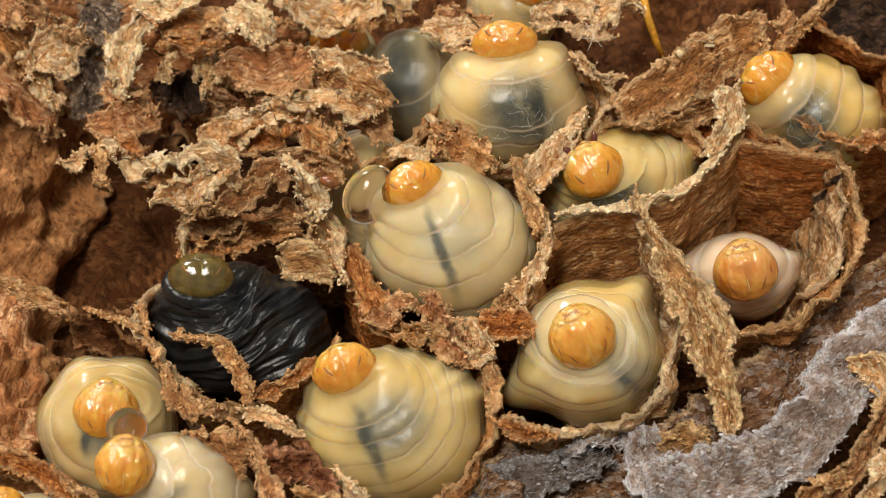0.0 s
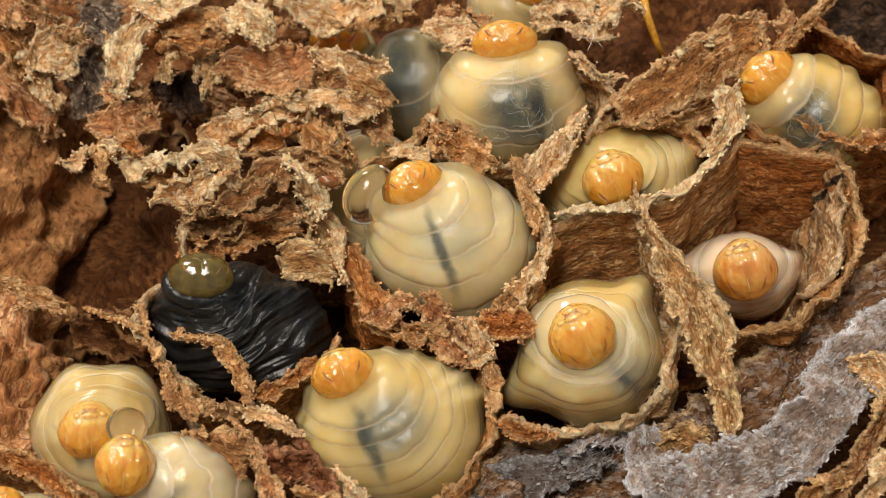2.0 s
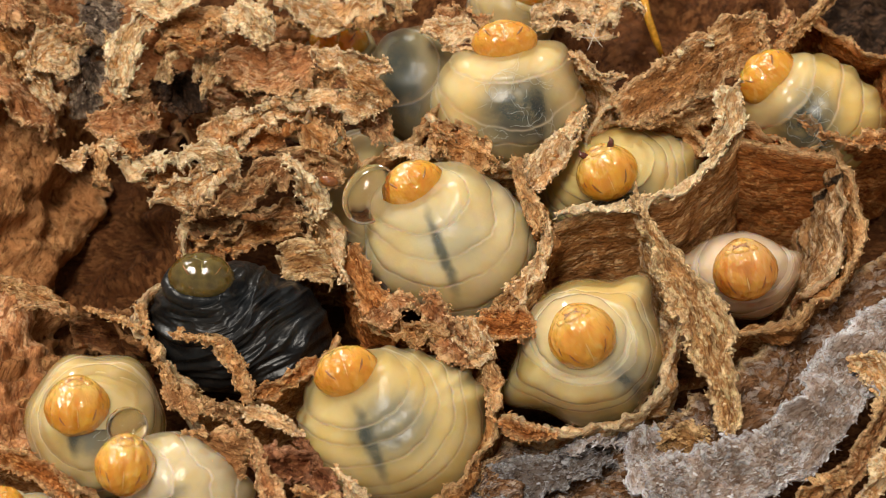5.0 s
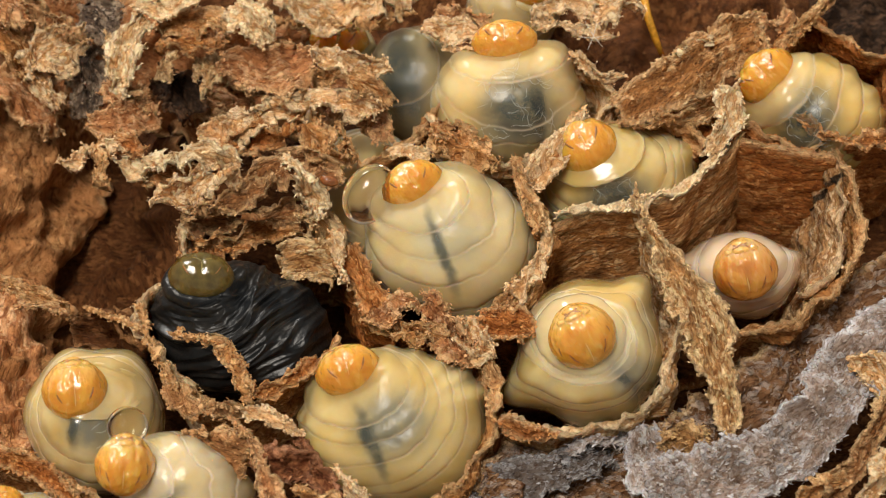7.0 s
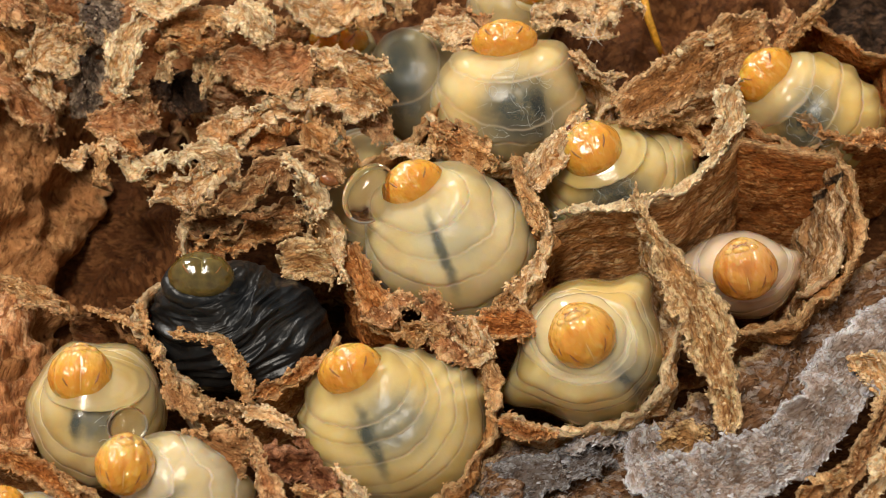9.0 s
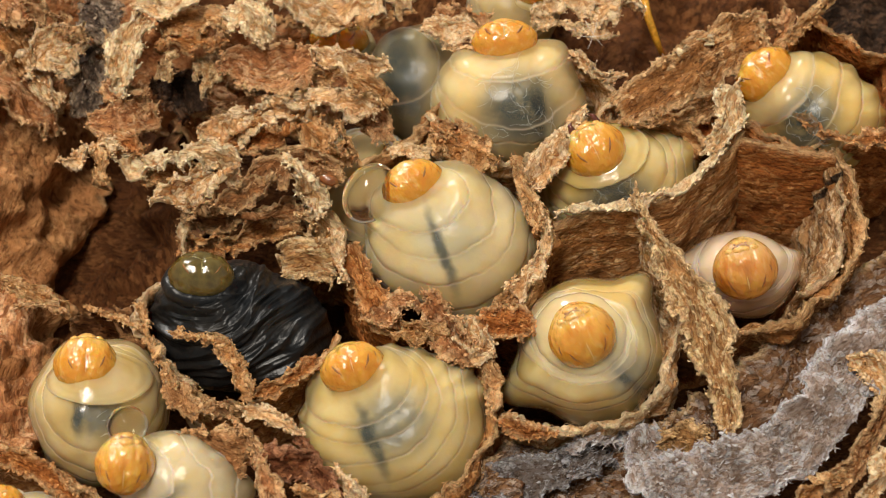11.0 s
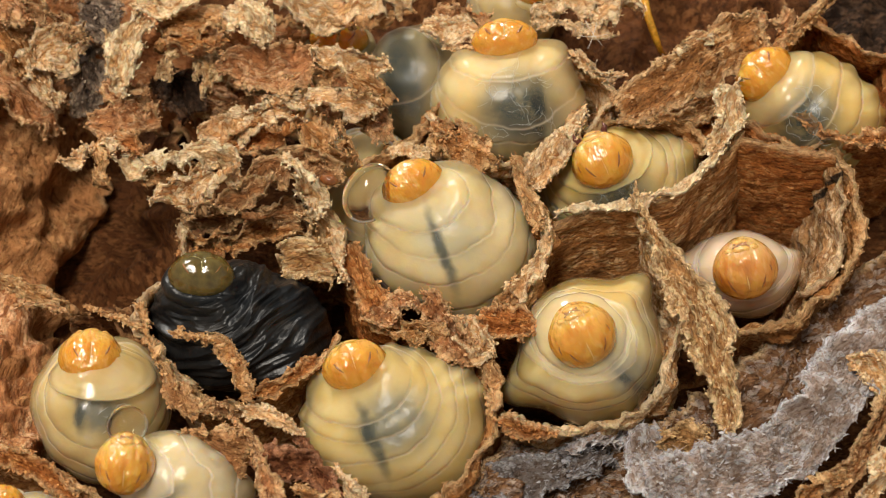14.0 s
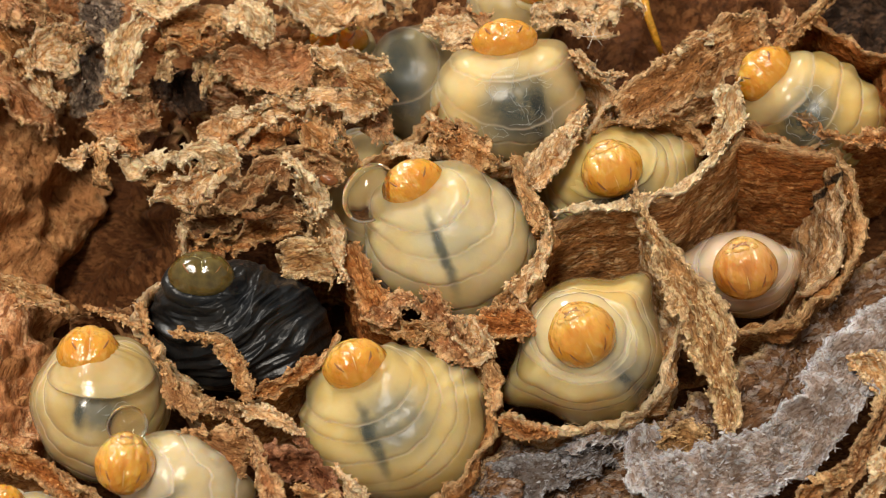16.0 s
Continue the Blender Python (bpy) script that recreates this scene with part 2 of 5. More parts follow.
def amber(name, deep, honey, cream, coat=1.0):
    """Head capsule: translucent horn, paler over the face, with muscle streaks under a wet, slightly dented gloss."""
    k = Nodes(name)
    rest = k.attribute("rest").outputs["Vector"]
    info = k.node("ShaderNodeObjectInfo").outputs["Random"]
    seed = k.node("ShaderNodeCombineXYZ", X=k.math("MULTIPLY", info, 30.0)).outputs[0]
    add = k.node("ShaderNodeVectorMath")
    k.put(add.inputs[0], rest)
    k.put(add.inputs[1], seed)
    at = add.outputs[0]
    streak = k.noise(k.scaled(at, (3.0, 0.9, 0.9)), 1, 2, 0.45, 0.6)
    cloud = k.noise(at, 1.7, 2, 0.5)
    y = k.node("ShaderNodeSeparateXYZ", Vector=rest).outputs["Y"]
    col = k.mix(k.span(streak, 0.2, 0.8), deep, honey)
    col = k.mix(k.math("MULTIPLY", k.span(y, -0.2, 0.9), k.span(cloud, 0.3, 0.6, 0.3, 0.8)), col, cream)
    spots = k.noise(k.scaled(at, (4.2, 1.6, 1.6), (4, 1, 0)), 1, 2, 0.5, 0.5)
    col = k.mix(k.span(spots, 0.54, 0.70, 0, 0.45), col, cream)
    shade = k.noise(k.scaled(at, (3.8, 1.5, 1.5), (9, 3, 0)), 1, 2, 0.5, 0.5)
    col = k.mix(k.span(shade, 0.58, 0.75, 0, 0.22), col, tuple(c * 0.6 for c in deep))
    k.set(Base_Color=col, Roughness=0.22, Subsurface_Weight=0.85, Coat_Weight=coat, Coat_Roughness=0.08)
    k.bsdf.inputs["Subsurface Radius"].default_value = (60 * U, 24 * U, 6 * U)
    k.bsdf.inputs["Subsurface Scale"].default_value = 1.0
    dents = k.math("ADD", k.noise(k.scaled(at, (3.6, 2.2, 2.2)), 1, 2, 0.5), k.math("MULTIPLY", cloud, 0.5))
    k.set(Normal=k.bump(dents, 0.7, 9 * U), Coat_Normal=k.bump(dents, 0.9, 11 * U))
    return k.mat


HEAD = amber("head_amber", (0.62, 0.265, 0.02), (0.73, 0.37, 0.048), (0.80, 0.53, 0.18))
HEAD_PINK = amber("head_rosy_amber", (0.52, 0.20, 0.03), (0.67, 0.315, 0.06), (0.73, 0.45, 0.18))
HEAD_OLIVE = plain("head_olive", (0.10, 0.07, 0.014), 0.15, 0.2, 1.0, 0.3, 0.3, 3000.0)
SUTURE_OLIVE = plain("suture_olive", (0.24, 0.18, 0.05), 0.2, 0.2, 0.8)
SUTURE = plain("suture_cream", (0.88, 0.53, 0.16), 0.25, 0.5, 0.5, 0.08)
MARK = plain("mark_brown", (0.28, 0.10, 0.015), 0.35, 0.3, 0.3)
JAW = plain("jaw_dark", (0.10, 0.022, 0.012), 0.2, 0.0, 0.6)
LIP = plain("lip_amber", (0.74, 0.40, 0.10), 0.25, 0.1, 0.8, 0.2)
MOUTH = plain("mouth_red_brown", (0.46, 0.18, 0.06), 0.3, 0.4, 0.5, 0.4)
BLACK = skin("skin_black", (0.007, 0.009, 0.013), (0.014, 0.014, 0.017), (), 0.32, 0.0, 0.6, 0.3, 1.0)
RESIN = plain("resin_orange", (0.62, 0.30, 0.03), 0.25, 0.3, 0.5)


def clear(name):
    k = Nodes(name)
    k.set(Base_Color=(1.0, 0.94, 0.82), Roughness=0.01, IOR=1.34)
    k.bsdf.inputs["Transmission Weight"].default_value = 1.0
    return k.mat


DROP = clear("clear_liquid")


# ---- building helpers ----
def mesh_of(name, verts, faces, mat, smooth=True, vectors=None, floats=None):
    me = bpy.data.meshes.new(name)
    me.from_pydata([tuple(v) for v in verts], [], faces)
    me.materials.append(mat)
    if smooth:
        me.polygons.foreach_set("use_smooth", [True] * len(me.polygons))
    for key, data in (vectors or {}).items():
        me.attributes.new(key, "FLOAT_VECTOR", "POINT").data.foreach_set("vector", np.asarray(data, dtype=np.float32).ravel())
    for key, data in (floats or {}).items():
        me.attributes.new(key, "FLOAT", "POINT").data.foreach_set("value", np.asarray(data, dtype=np.float32).ravel())
    me.update()
    return me


def part(name, me, parent, label="", m=None):
    ob = new(name, me)
    ob.parent = parent
    if m is not None:
        ob.matrix_basis = m
    if label:
        ob["label"] = label
    return ob


def fbm(p, octaves=3):
    v, a = 0.0, 1.0
    p = Vector(p)
    for _ in range(octaves):
        v += a * noise.noise(p)
        p = p * 2.1 + Vector((3.1, 1.7, 5.3))
        a *= 0.5
    return v


SEED = [0]


def next_seed():
    SEED[0] += 1
    return SEED[0] * 7.31


def spline(points, step):
    """Points along a Catmull-Rom curve about step apart; each point is a tuple of numbers."""
    p = [np.array(q, float) for q in points]
    p = [2 * p[0] - p[1]] + p + [2 * p[-1] - p[-2]]
    out = []
    for i in range(1, len(p) - 2):
        n = max(2, int(np.linalg.norm(p[i + 1][:2] - p[i][:2]) / step) + 1)
        for j in range(n):
            t = j / n
            a, b, c, d = p[i - 1], p[i], p[i + 1], p[i + 2]
            out.append(0.5 * (2 * b + (c - a) * t + (2 * a - 5 * b + 4 * c - d) * t * t + (3 * b - a - 3 * c + d) * t ** 3))
    out.append(p[-2])
    return np.array(out)


def sheet(name, grid, us, vs, edge, thick, mat, parent, label="", rough=1.0, fuzz=60, warp=1.0, even=1.0, hair=1.0, crumbs=1.3, ripple=0.0):
    """A piece of paper from a grid of places (metres): relief, thickness, torn fibres along its edges."""
    seed = next_seed()
    grid = np.array(grid)
    n, m = grid.shape[:2]
    gu = np.gradient(grid, axis=0)
    gv = np.gradient(grid, axis=1)
    nor = np.cross(gu, gv)
    nor /= np.linalg.norm(nor, axis=2)[..., None] + 1e-12
    hgt = np.zeros((n, m))
    thin = np.ones((n, m))
    for i in range(n):
        for j in range(m):
            u, v = us[i][j], vs[i][j] * even
            a = fbm((u * 0.012, v * 0.016, seed), 2) * 16 * warp
            a += 20 * warp * (0.25 - abs(noise.noise(Vector((u * 0.017 + v * 0.006, v * 0.012 - u * 0.004, seed + 17)))))
            b = fbm((u * 0.05, v * 0.11, seed + 9), 3) * 3.6
            c = fbm((u * 0.016, v * 0.045, seed + 4), 3) * 2.6
            f = math.floor(c)
            c = 5 * (f + min(1, max(0, (c - f - 0.4) / 0.2)))
            hgt[i, j] = a + (b + c) * rough
            if ripple:
                # sharp corrugations across the piece
                hgt[i, j] += ripple * (1 - 3 * abs(noise.noise(Vector((u * 0.075, v * 0.018, seed + 21)))))
            thin[i, j] = 1 - 0.55 * edge[i][j] + 0.35 * noise.noise(Vector((u * 0.05, v * 0.05, seed + 2)))
    P = grid + nor * (hgt * U)[..., None]
    T = nor * (thin * thick * 0.5 * U)[..., None]
    front, back = P + T, P - T
    verts = np.concatenate([front.reshape(-1, 3), back.reshape(-1, 3)])
    off = n * m
    faces = []
    for i in range(n - 1):
        for j in range(m - 1):
            a, b, c, d = i * m + j, (i + 1) * m + j, (i + 1) * m + j + 1, i * m + j + 1
            faces.append((a, b, c, d))
            faces.append((off + d, off + c, off + b, off + a))
    loop = [i * m for i in range(n)] + [(n - 1) * m + j for j in range(1, m)] + [i * m + m - 1 for i in range(n - 2, -1, -1)] + [j for j in range(m - 2, 0, -1)]
    for a, b in zip(loop, loop[1:] + loop[:1]):
        faces.append((b, a, off + a, off + b))
    us, vs, edge = np.array(us), np.array(vs), np.array(edge)
    g = np.stack([us, vs * even, np.full_like(us, seed)], 2).reshape(-1, 3)
    g2 = g + np.array([0, thick, 3.0])
    home = verts.mean(axis=0)
    e = edge.reshape(-1)
    me = mesh_of(name, verts - home, faces, mat, True, {"grain": np.concatenate([g, g2])}, {"edge": np.concatenate([e, e])})
    ob = new(name, me)
    ob.location = home
    if parent is not None:
        ob.parent = parent
        ob.location = parent.matrix_basis.inverted() @ Vector(home)
    if label:
        ob["label"] = label
    lay = 0.5 if name.endswith(("felt", "pad")) else 0.2
    if fuzz:
        rnd = random.Random(seed)
        fv, ff, fg, fe = [], [], [], []
        cells = [(i, j) for i in range(n) for j in range(m)]
        weights = [lay + 0.9 * edge[i, j] for i, j in cells]
        for i, j in rnd.choices(cells, weights, k=int(fuzz * crumbs)):
            side = 1 if rnd.random() < 0.75 else -1
            p = (front if side > 0 else back)[i, j]
            a = gu[i, j] / (np.linalg.norm(gu[i, j]) + 1e-12)
            b = gv[i, j] / (np.linalg.norm(gv[i, j]) + 1e-12)
            q = nor[i, j] * side
            ang = rnd.gauss(0, 0.4)
            d = a * math.cos(ang) + b * math.sin(ang) + q * rnd.uniform(-0.1, 0.4)
            d *= rnd.choice((-1, 1))
            w = np.cross(d, q)
            w /= np.linalg.norm(w) + 1e-12
            chip = rnd.random() < 0.25
            L = (rnd.uniform(3, 8) if chip else rnd.uniform(2, 9)) * U * hair
            W = (rnd.uniform(1.5, 3.4) if chip else rnd.uniform(0.4, 1.4)) * U / hair ** 0.5
            base = len(fv)
            tip = p + d * L
            mid = p + d * L * 0.45 + q * rnd.uniform(0.5, 2.5) * U
            fv += [p - w * W - q * U, p + w * W - q * U, mid + w * W * 1.1, mid - w * W * 1.1, tip, mid - q * 1.5 * U]
            ff += [(base, base + 1, base + 2, base + 3), (base + 3, base + 2, base + 4), (base + 1, base, base + 5),
                   (base + 2, base + 1, base + 5), (base, base + 3, base + 5), (base + 3, base + 4, base + 5), (base + 4, base + 2, base + 5)]
            u0 = (us[i, j], vs[i, j] + rnd.uniform(-60, 60), seed)
            fg += [u0] * 6
            fe += [0.1 + 0.3 * edge[i, j]] * 6
        me = mesh_of("fibre_fringe", np.array(fv) - home, ff, mat, False, {"grain": fg}, {"edge": fe})
        tagged(part("fibre_fringe", me, ob, "frayed pale wood fibres on torn paper"), kind="stuff")
    return ob


def wall(rim, depth, mat, lean=(0.0, 0.0), thick=9, fuzz=150, rough=1.0, torn=10, step=4.5, warp=1.0):
    """A cell wall of paper: its rim through the given (x, y, h), hanging straight down from it; lean tips it sideways."""
    depth += 130
    line = spline(rim, step)
    seed = next_seed()
    m = max(6, int(depth / 8))
    grid, us, vs, edge = [], [], [], []
    u = 0.0
    for i, (x, y, h) in enumerate(line):
        if i:
            u += float(np.linalg.norm(line[i] - line[i - 1]))
        cut = torn * (0.8 * noise.noise(Vector((u * 0.03, seed, 0))) + 0.6 * noise.noise(Vector((u * 0.11, seed, 5))) + 0.35 * noise.noise(Vector((u * 0.3, seed, 8))))
        top = np.array(spot(x, y, h))
        row, ru, rv, re = [], [], [], []
        for j in range(m + 1):
            d = cut + (depth - cut) * (j / m) ** 1.15
            row.append(top + np.array([lean[0] * d, lean[1] * d, -d]) * U)
            ru.append(u)
            rv.append(d)
            re.append(max(0.0, 1 - (d - cut) / 14))
        grid.append(row), us.append(ru), vs.append(rv), edge.append(re)
    return sheet("cell_wall", grid, us, vs, edge, thick, mat, COMB, "", rough, fuzz, warp)


def flake(path, mat, label, roll=0.0, curl=0.0, thick=8, fuzz=130, rough=1.5, torn=11, step=4.5, warp=1.0, name="paper_flake", category="nest paper", turn=0.0, even=1.0, hair=1.0, crumbs=1.3, ripple=0.0):
    """A torn flake of paper along (x, y, h, half width); roll tips it towards the eye, curl bends it across."""
    line = spline(path, step)
    seed = next_seed()
    wide = max(q[3] for q in path)
    m = max(5, int(2 * wide / 5))
    grid, us, vs, edge = [], [], [], []
    u = 0.0
    total = sum(float(np.linalg.norm(line[i][:2] - line[i - 1][:2])) for i in range(1, len(line)))
    for i, (x, y, h, w) in enumerate(line):
        if i:
            u += float(np.linalg.norm(line[i][:2] - line[i - 1][:2]))
        a, b = line[max(0, i - 2)], line[min(len(line) - 1, i + 2)]
        tx, ty = b[0] - a[0], b[1] - a[1]
        size = math.hypot(tx, ty) + 1e-9
        px, py = ty / size, -tx / size
        r = radians(roll + turn * u / max(total, 1))
        row, ru, rv, re = [], [], [], []
        lo = w * (1 + 0.0) + torn * (noise.noise(Vector((u * 0.035, seed, 1))) + 0.6 * noise.noise(Vector((u * 0.13, seed, 2))))
        hi = w * (1 + 0.0) + torn * (noise.noise(Vector((u * 0.035, seed, 3))) + 0.6 * noise.noise(Vector((u * 0.13, seed, 4))))
        for j in range(m + 1):
            s = -1 + 2 * j / m
            v = s * (max(hi, 1.0) if s > 0 else max(lo, 1.0))
            bend = curl * (s * s - 0.3) * w
            jag = torn * 0.7 * noise.noise(Vector((v * 0.09, seed, 6 if i == 0 else 7))) if i in (0, len(line) - 1) else 0
            row.append(np.array(spot(x + px * v * math.cos(r) + tx / size * jag, y + py * v * math.cos(r) + ty / size * jag, h + v * math.sin(r) + bend)))
            ru.append(u)
            rv.append(v)
            re.append(max(0.0, 1 - min((1 - abs(s)) * w, u * 1.0 + 1, total - u + 1) / 12))
        grid.append(row), us.append(ru), vs.append(rv), edge.append(re)
    ob = sheet(name, grid, us, vs, edge, thick, mat, None, "", rough, fuzz, warp, even, hair, crumbs, ripple)
    return tagged(ob, label, category, "torn nest paper")


def lump_sphere(radii, seed, lumps=0.05, freq=1.6, rings=0.0, nu=56, nv=36, squash=2.0):
    """A rounded closed form with uneven swellings, in units; pole on the z axis."""
    rx, ry, rz = radii
    verts, faces = [], []
    for j in range(nv + 1):
        th = math.pi * j / nv
        for i in range(nu):
            ph = 2 * math.pi * i / nu
            d = Vector((math.sin(th) * math.cos(ph), math.sin(th) * math.sin(ph), math.cos(th)))
            k = 1 + lumps * fbm(d * freq + Vector((seed, 0, 0)), 2) + rings * math.sin(ph * 9 + seed) * math.sin(th)
            q = 2 / squash
            e = Vector([math.copysign(abs(c) ** q, c) for c in d]) if squash != 2.0 else d
            verts.append(Vector((e.x * rx * k, e.y * ry * k, e.z * rz * k)))
    for j in range(nv):
        for i in range(nu):
            a, b = j * nu + i, j * nu + (i + 1) % nu
            faces.append((a, a + nu, b + nu, b))
    return verts, faces


def tube(points, radii, sides=8):
    verts, faces = [], []
    n = len(points)
    for i, p in enumerate(points):
        p = Vector(p)
        t = (Vector(points[min(i + 1, n - 1)]) - Vector(points[max(i - 1, 0)])).normalized()
        a = t.cross(Vector((0.3, 0.2, 1))).normalized()
        b = t.cross(a)
        for s in range(sides):
            g = 2 * math.pi * s / sides
            verts.append(p + (a * math.cos(g) + b * math.sin(g)) * radii[i])
    for i in range(n - 1):
        for s in range(sides):
            q, r = i * sides + s, i * sides + (s + 1) % sides
            faces.append((q, r, r + sides, q + sides))
    faces.append(tuple(reversed(range(sides))))
    faces.append(tuple(range((n - 1) * sides, n * sides)))
    return verts, faces


# ---- larvae ----
def bump_at(d, x, y, wide, tall):
    return math.exp(-((d.x - x) / wide) ** 2 - ((d.y - y) / tall) ** 2) * max(0.0, d.z) ** 0.5


def skull_shape(d, size):
    """The head capsule over a unit direction: broad behind, narrower at the mouth, two crown lobes and a raised face plate."""
    rx, ry, rz = size
    taper = 1.03 - 0.20 * max(0.0, d.y) ** 1.6
    k = 1.0 + 0.075 * (bump_at(d, 0.45, -0.22, 0.34, 0.5) + bump_at(d, -0.45, -0.22, 0.34, 0.5))
    k += 0.085 * bump_at(d, 0.0, 0.42, 0.30, 0.22) - 0.045 * bump_at(d, 0.0, -0.45, 0.09, 0.5)
    k -= 0.045 * (bump_at(d, 0.36, 0.36, 0.08, 0.26) + bump_at(d, -0.36, 0.36, 0.08, 0.26)) + 0.05 * bump_at(d, 0.0, 0.68, 0.40, 0.07)
    k += 0.05 * (bump_at(d, 0.55, 0.5, 0.2, 0.25) + bump_at(d, -0.55, 0.5, 0.2, 0.25))
    return Vector((d.x * rx * taper, d.y * ry, d.z * rz)) * k


def larva_head(parent, at, size, turns, s, mat=HEAD, jaws=0.0, marks=True, mouth=True, fold=None, hood=1.0):
    """Amber head capsule. Local z: crown to the eye, local y: towards the mouth. jaws: the mandibles can spread."""
    seed = next_seed()
    rx, ry, rz = size
    k = U * s
    verts, faces = lump_sphere((1, 1, 1), seed, 0.02, 2.4, 0, 80, 56)
    me = mesh_of("head", [skull_shape(v, size) * k for v in verts], faces, mat, True, {"rest": [tuple(v) for v in verts]})
    m = Matrix.Translation(Vector(at) * k) @ pose(0, 0, 0, *turns)
    head = part("head", me, parent, "glossy amber head capsule" if mat != HEAD_OLIVE else "glossy olive head capsule", m)

    def on(x, y, lift=1.0):
        return skull_shape(Vector((x, y, math.sqrt(max(0.0, 1 - x * x - y * y)))), size) * k * lift

    seam = SUTURE_OLIVE if mat == HEAD_OLIVE else SUTURE

    def line(name, pts, w, mt, lift, label):
        p = spline([(*q, 0) for q in pts], 0.06)
        n = len(p)
        path = [on(q[0], q[1], lift) for q in p]
        v, f = tube(path, [w * k * (0.2 + 0.9 * math.sin(math.pi * (t + 0.5) / n)) for t in range(n)], 6)
        part(name, mesh_of(name, v, f, mt), head, label)

    if marks:
        line("suture", [(0, -0.80), (0.01, -0.4), (0, 0.02)], 1.4, seam, 0.980, "pale seam down the head")
        for sx in (-1, 1):
            if not mouth:
                line("suture", [(0, 0.0), (sx * 0.17, 0.10), (sx * 0.36, 0.16)], 1.3, seam, 0.982, "pale branching seam")
            line("temple_mark", [(sx * 0.33, -0.60), (sx * 0.46, -0.36), (sx * 0.56, -0.06)], 2.0, MARK, 0.976, "dark slanting dash")
            line("temple_mark", [(sx * 0.74, -0.28), (sx * 0.76, -0.02), (sx * 0.73, 0.16)], 1.5, MARK, 0.978, "dark slanting dash")
    if fold is not None:
        # soft fold of skin round the base of the head
        v, f, rest = [], [], []
        nu, nt = 72, 18
        for i in range(nu):
            g = 2 * math.pi * i / nu
            fat = 14 * hood * (1 + 0.3 * noise.noise(Vector((math.cos(g) * 2, math.sin(g) * 2, seed))))
            for q in range(nt):
                a = 2 * math.pi * q / nt
                r = 1.0 + fat * math.cos(a) / rx
                p = Vector((math.cos(g) * rx * r, math.sin(g) * ry * r, -0.42 * rz + fat * 1.1 * math.sin(a)))
                v.append(p * k)
                rest.append(p + Vector(at))
        for i in range(nu):
            for q in range(nt):
                f.append((i * nt + q, (i + 1) % nu * nt + q, (i + 1) % nu * nt + (q + 1) % nt, i * nt + (q + 1) % nt))
        me = mesh_of("neck_fold", v, f, fold, True, {"rest": [tuple(p) for p in rest]}, {"lip": [0.15] * len(v)})
        part("neck_fold", me, head, "soft pale fold of skin round the head")
    if mouth:
        def lump(name, x, y, wide, tall, high, lift, mt, label):
            v, f = lump_sphere((rx * wide, ry * tall, rz * high), seed + x, 0.12, 2.4, 0, 24, 16)
            c = on(x, y, lift)
            part(name, mesh_of(name, [q * k + c for q in v], f, mt, True, {"rest": [(x + q.x / rx, y + q.y / ry, 0.5 + q.z / rz) for q in v]}), head, label)
        lump("lip", 0, 0.77, 0.28, 0.13, 0.14, 0.91, LIP, "amber upper lip")
        lump("lip", 0, 0.95, 0.26, 0.12, 0.18, 0.92, LIP, "amber lower lip")
        for sx in (-1, 1):
            lump("feeler", sx * 0.20, 0.90, 0.05, 0.04, 0.10, 0.97, MOUTH, "red-brown mouth feeler")
            lump("jaw_base", sx * 0.46, 0.74, 0.15, 0.13, 0.18, 0.91, LIP, "amber base of the mandible")
        line("mouth_slit", [(-0.30, 0.82), (-0.18, 0.87), (0, 0.88), (0.18, 0.87), (0.30, 0.82)], 1.6, MOUTH, 0.975, "dark red-brown mouth slit")
        if not jaws:
            for sx in (-1, 1):
                line("mandible", [(sx * 0.30, 0.78), (sx * 0.19, 0.84), (sx * 0.02, 0.875)], 1.7, MOUTH, 0.985, "dark folded mandible")
        for sx in ((-1, 1) if jaws else ()):
            a = on(sx * 0.46, 0.78, 0.99)
            fat = 0.55 + 0.45 * jaws
            tip = Vector((sx * 2, 17, 5)) * k
            mid = tip * 0.5 + Vector((sx * 4, 0, 3)) * k
            v, f = tube([Vector((0, -5 * k, 0)), mid * 0.4, mid * 0.75, mid, (mid + tip) / 2, tip], [q * fat * k for q in (6.0, 6.0, 5.2, 4.2, 2.4, 0.5)], 10)
            part("mandible", mesh_of("mandible", v, f, JAW), head, "dark toothed mandible", Matrix.Translation(a) @ pose(0, 0, 0, 0, 0, sx * 20))
    return head


def between(a, b, t):
    return [p + (q - p) * t for p, q in zip(a, b)]


class Dome:
    """The swelling that a larva's body rings share."""

    def __init__(self, x, y, rx, ry, turn, depth, bulges=()):
        self.x, self.y, self.rx, self.ry, self.depth = x, y, rx, ry, depth
        self.c, self.s = math.cos(radians(turn)), math.sin(radians(turn))
        self.seed, self.bulges = next_seed(), bulges

    def height(self, x, y):
        a, b = x - self.x, y - self.y
        a, b = (a * self.c + b * self.s) / self.rx, (b * self.c - a * self.s) / self.ry
        q = a * a + b * b
        h = self.depth * (math.sqrt(max(0.0, 1 - q)) if q < 0.96 else 0.2 - 2.4 * (q - 0.96))
        h += 4 * fbm((x * 0.016, y * 0.016, self.seed), 2)
        for gx, gy, r, amount in self.bulges:
            h += amount * math.exp(-((x - gx) ** 2 + (y - gy) ** 2) / (r * r))
        return h


def swell(g, bumps):
    return sum(a * math.exp(-(((g - radians(at) + math.pi) % (2 * math.pi) - math.pi) / radians(w)) ** 2) for at, a, w in bumps)


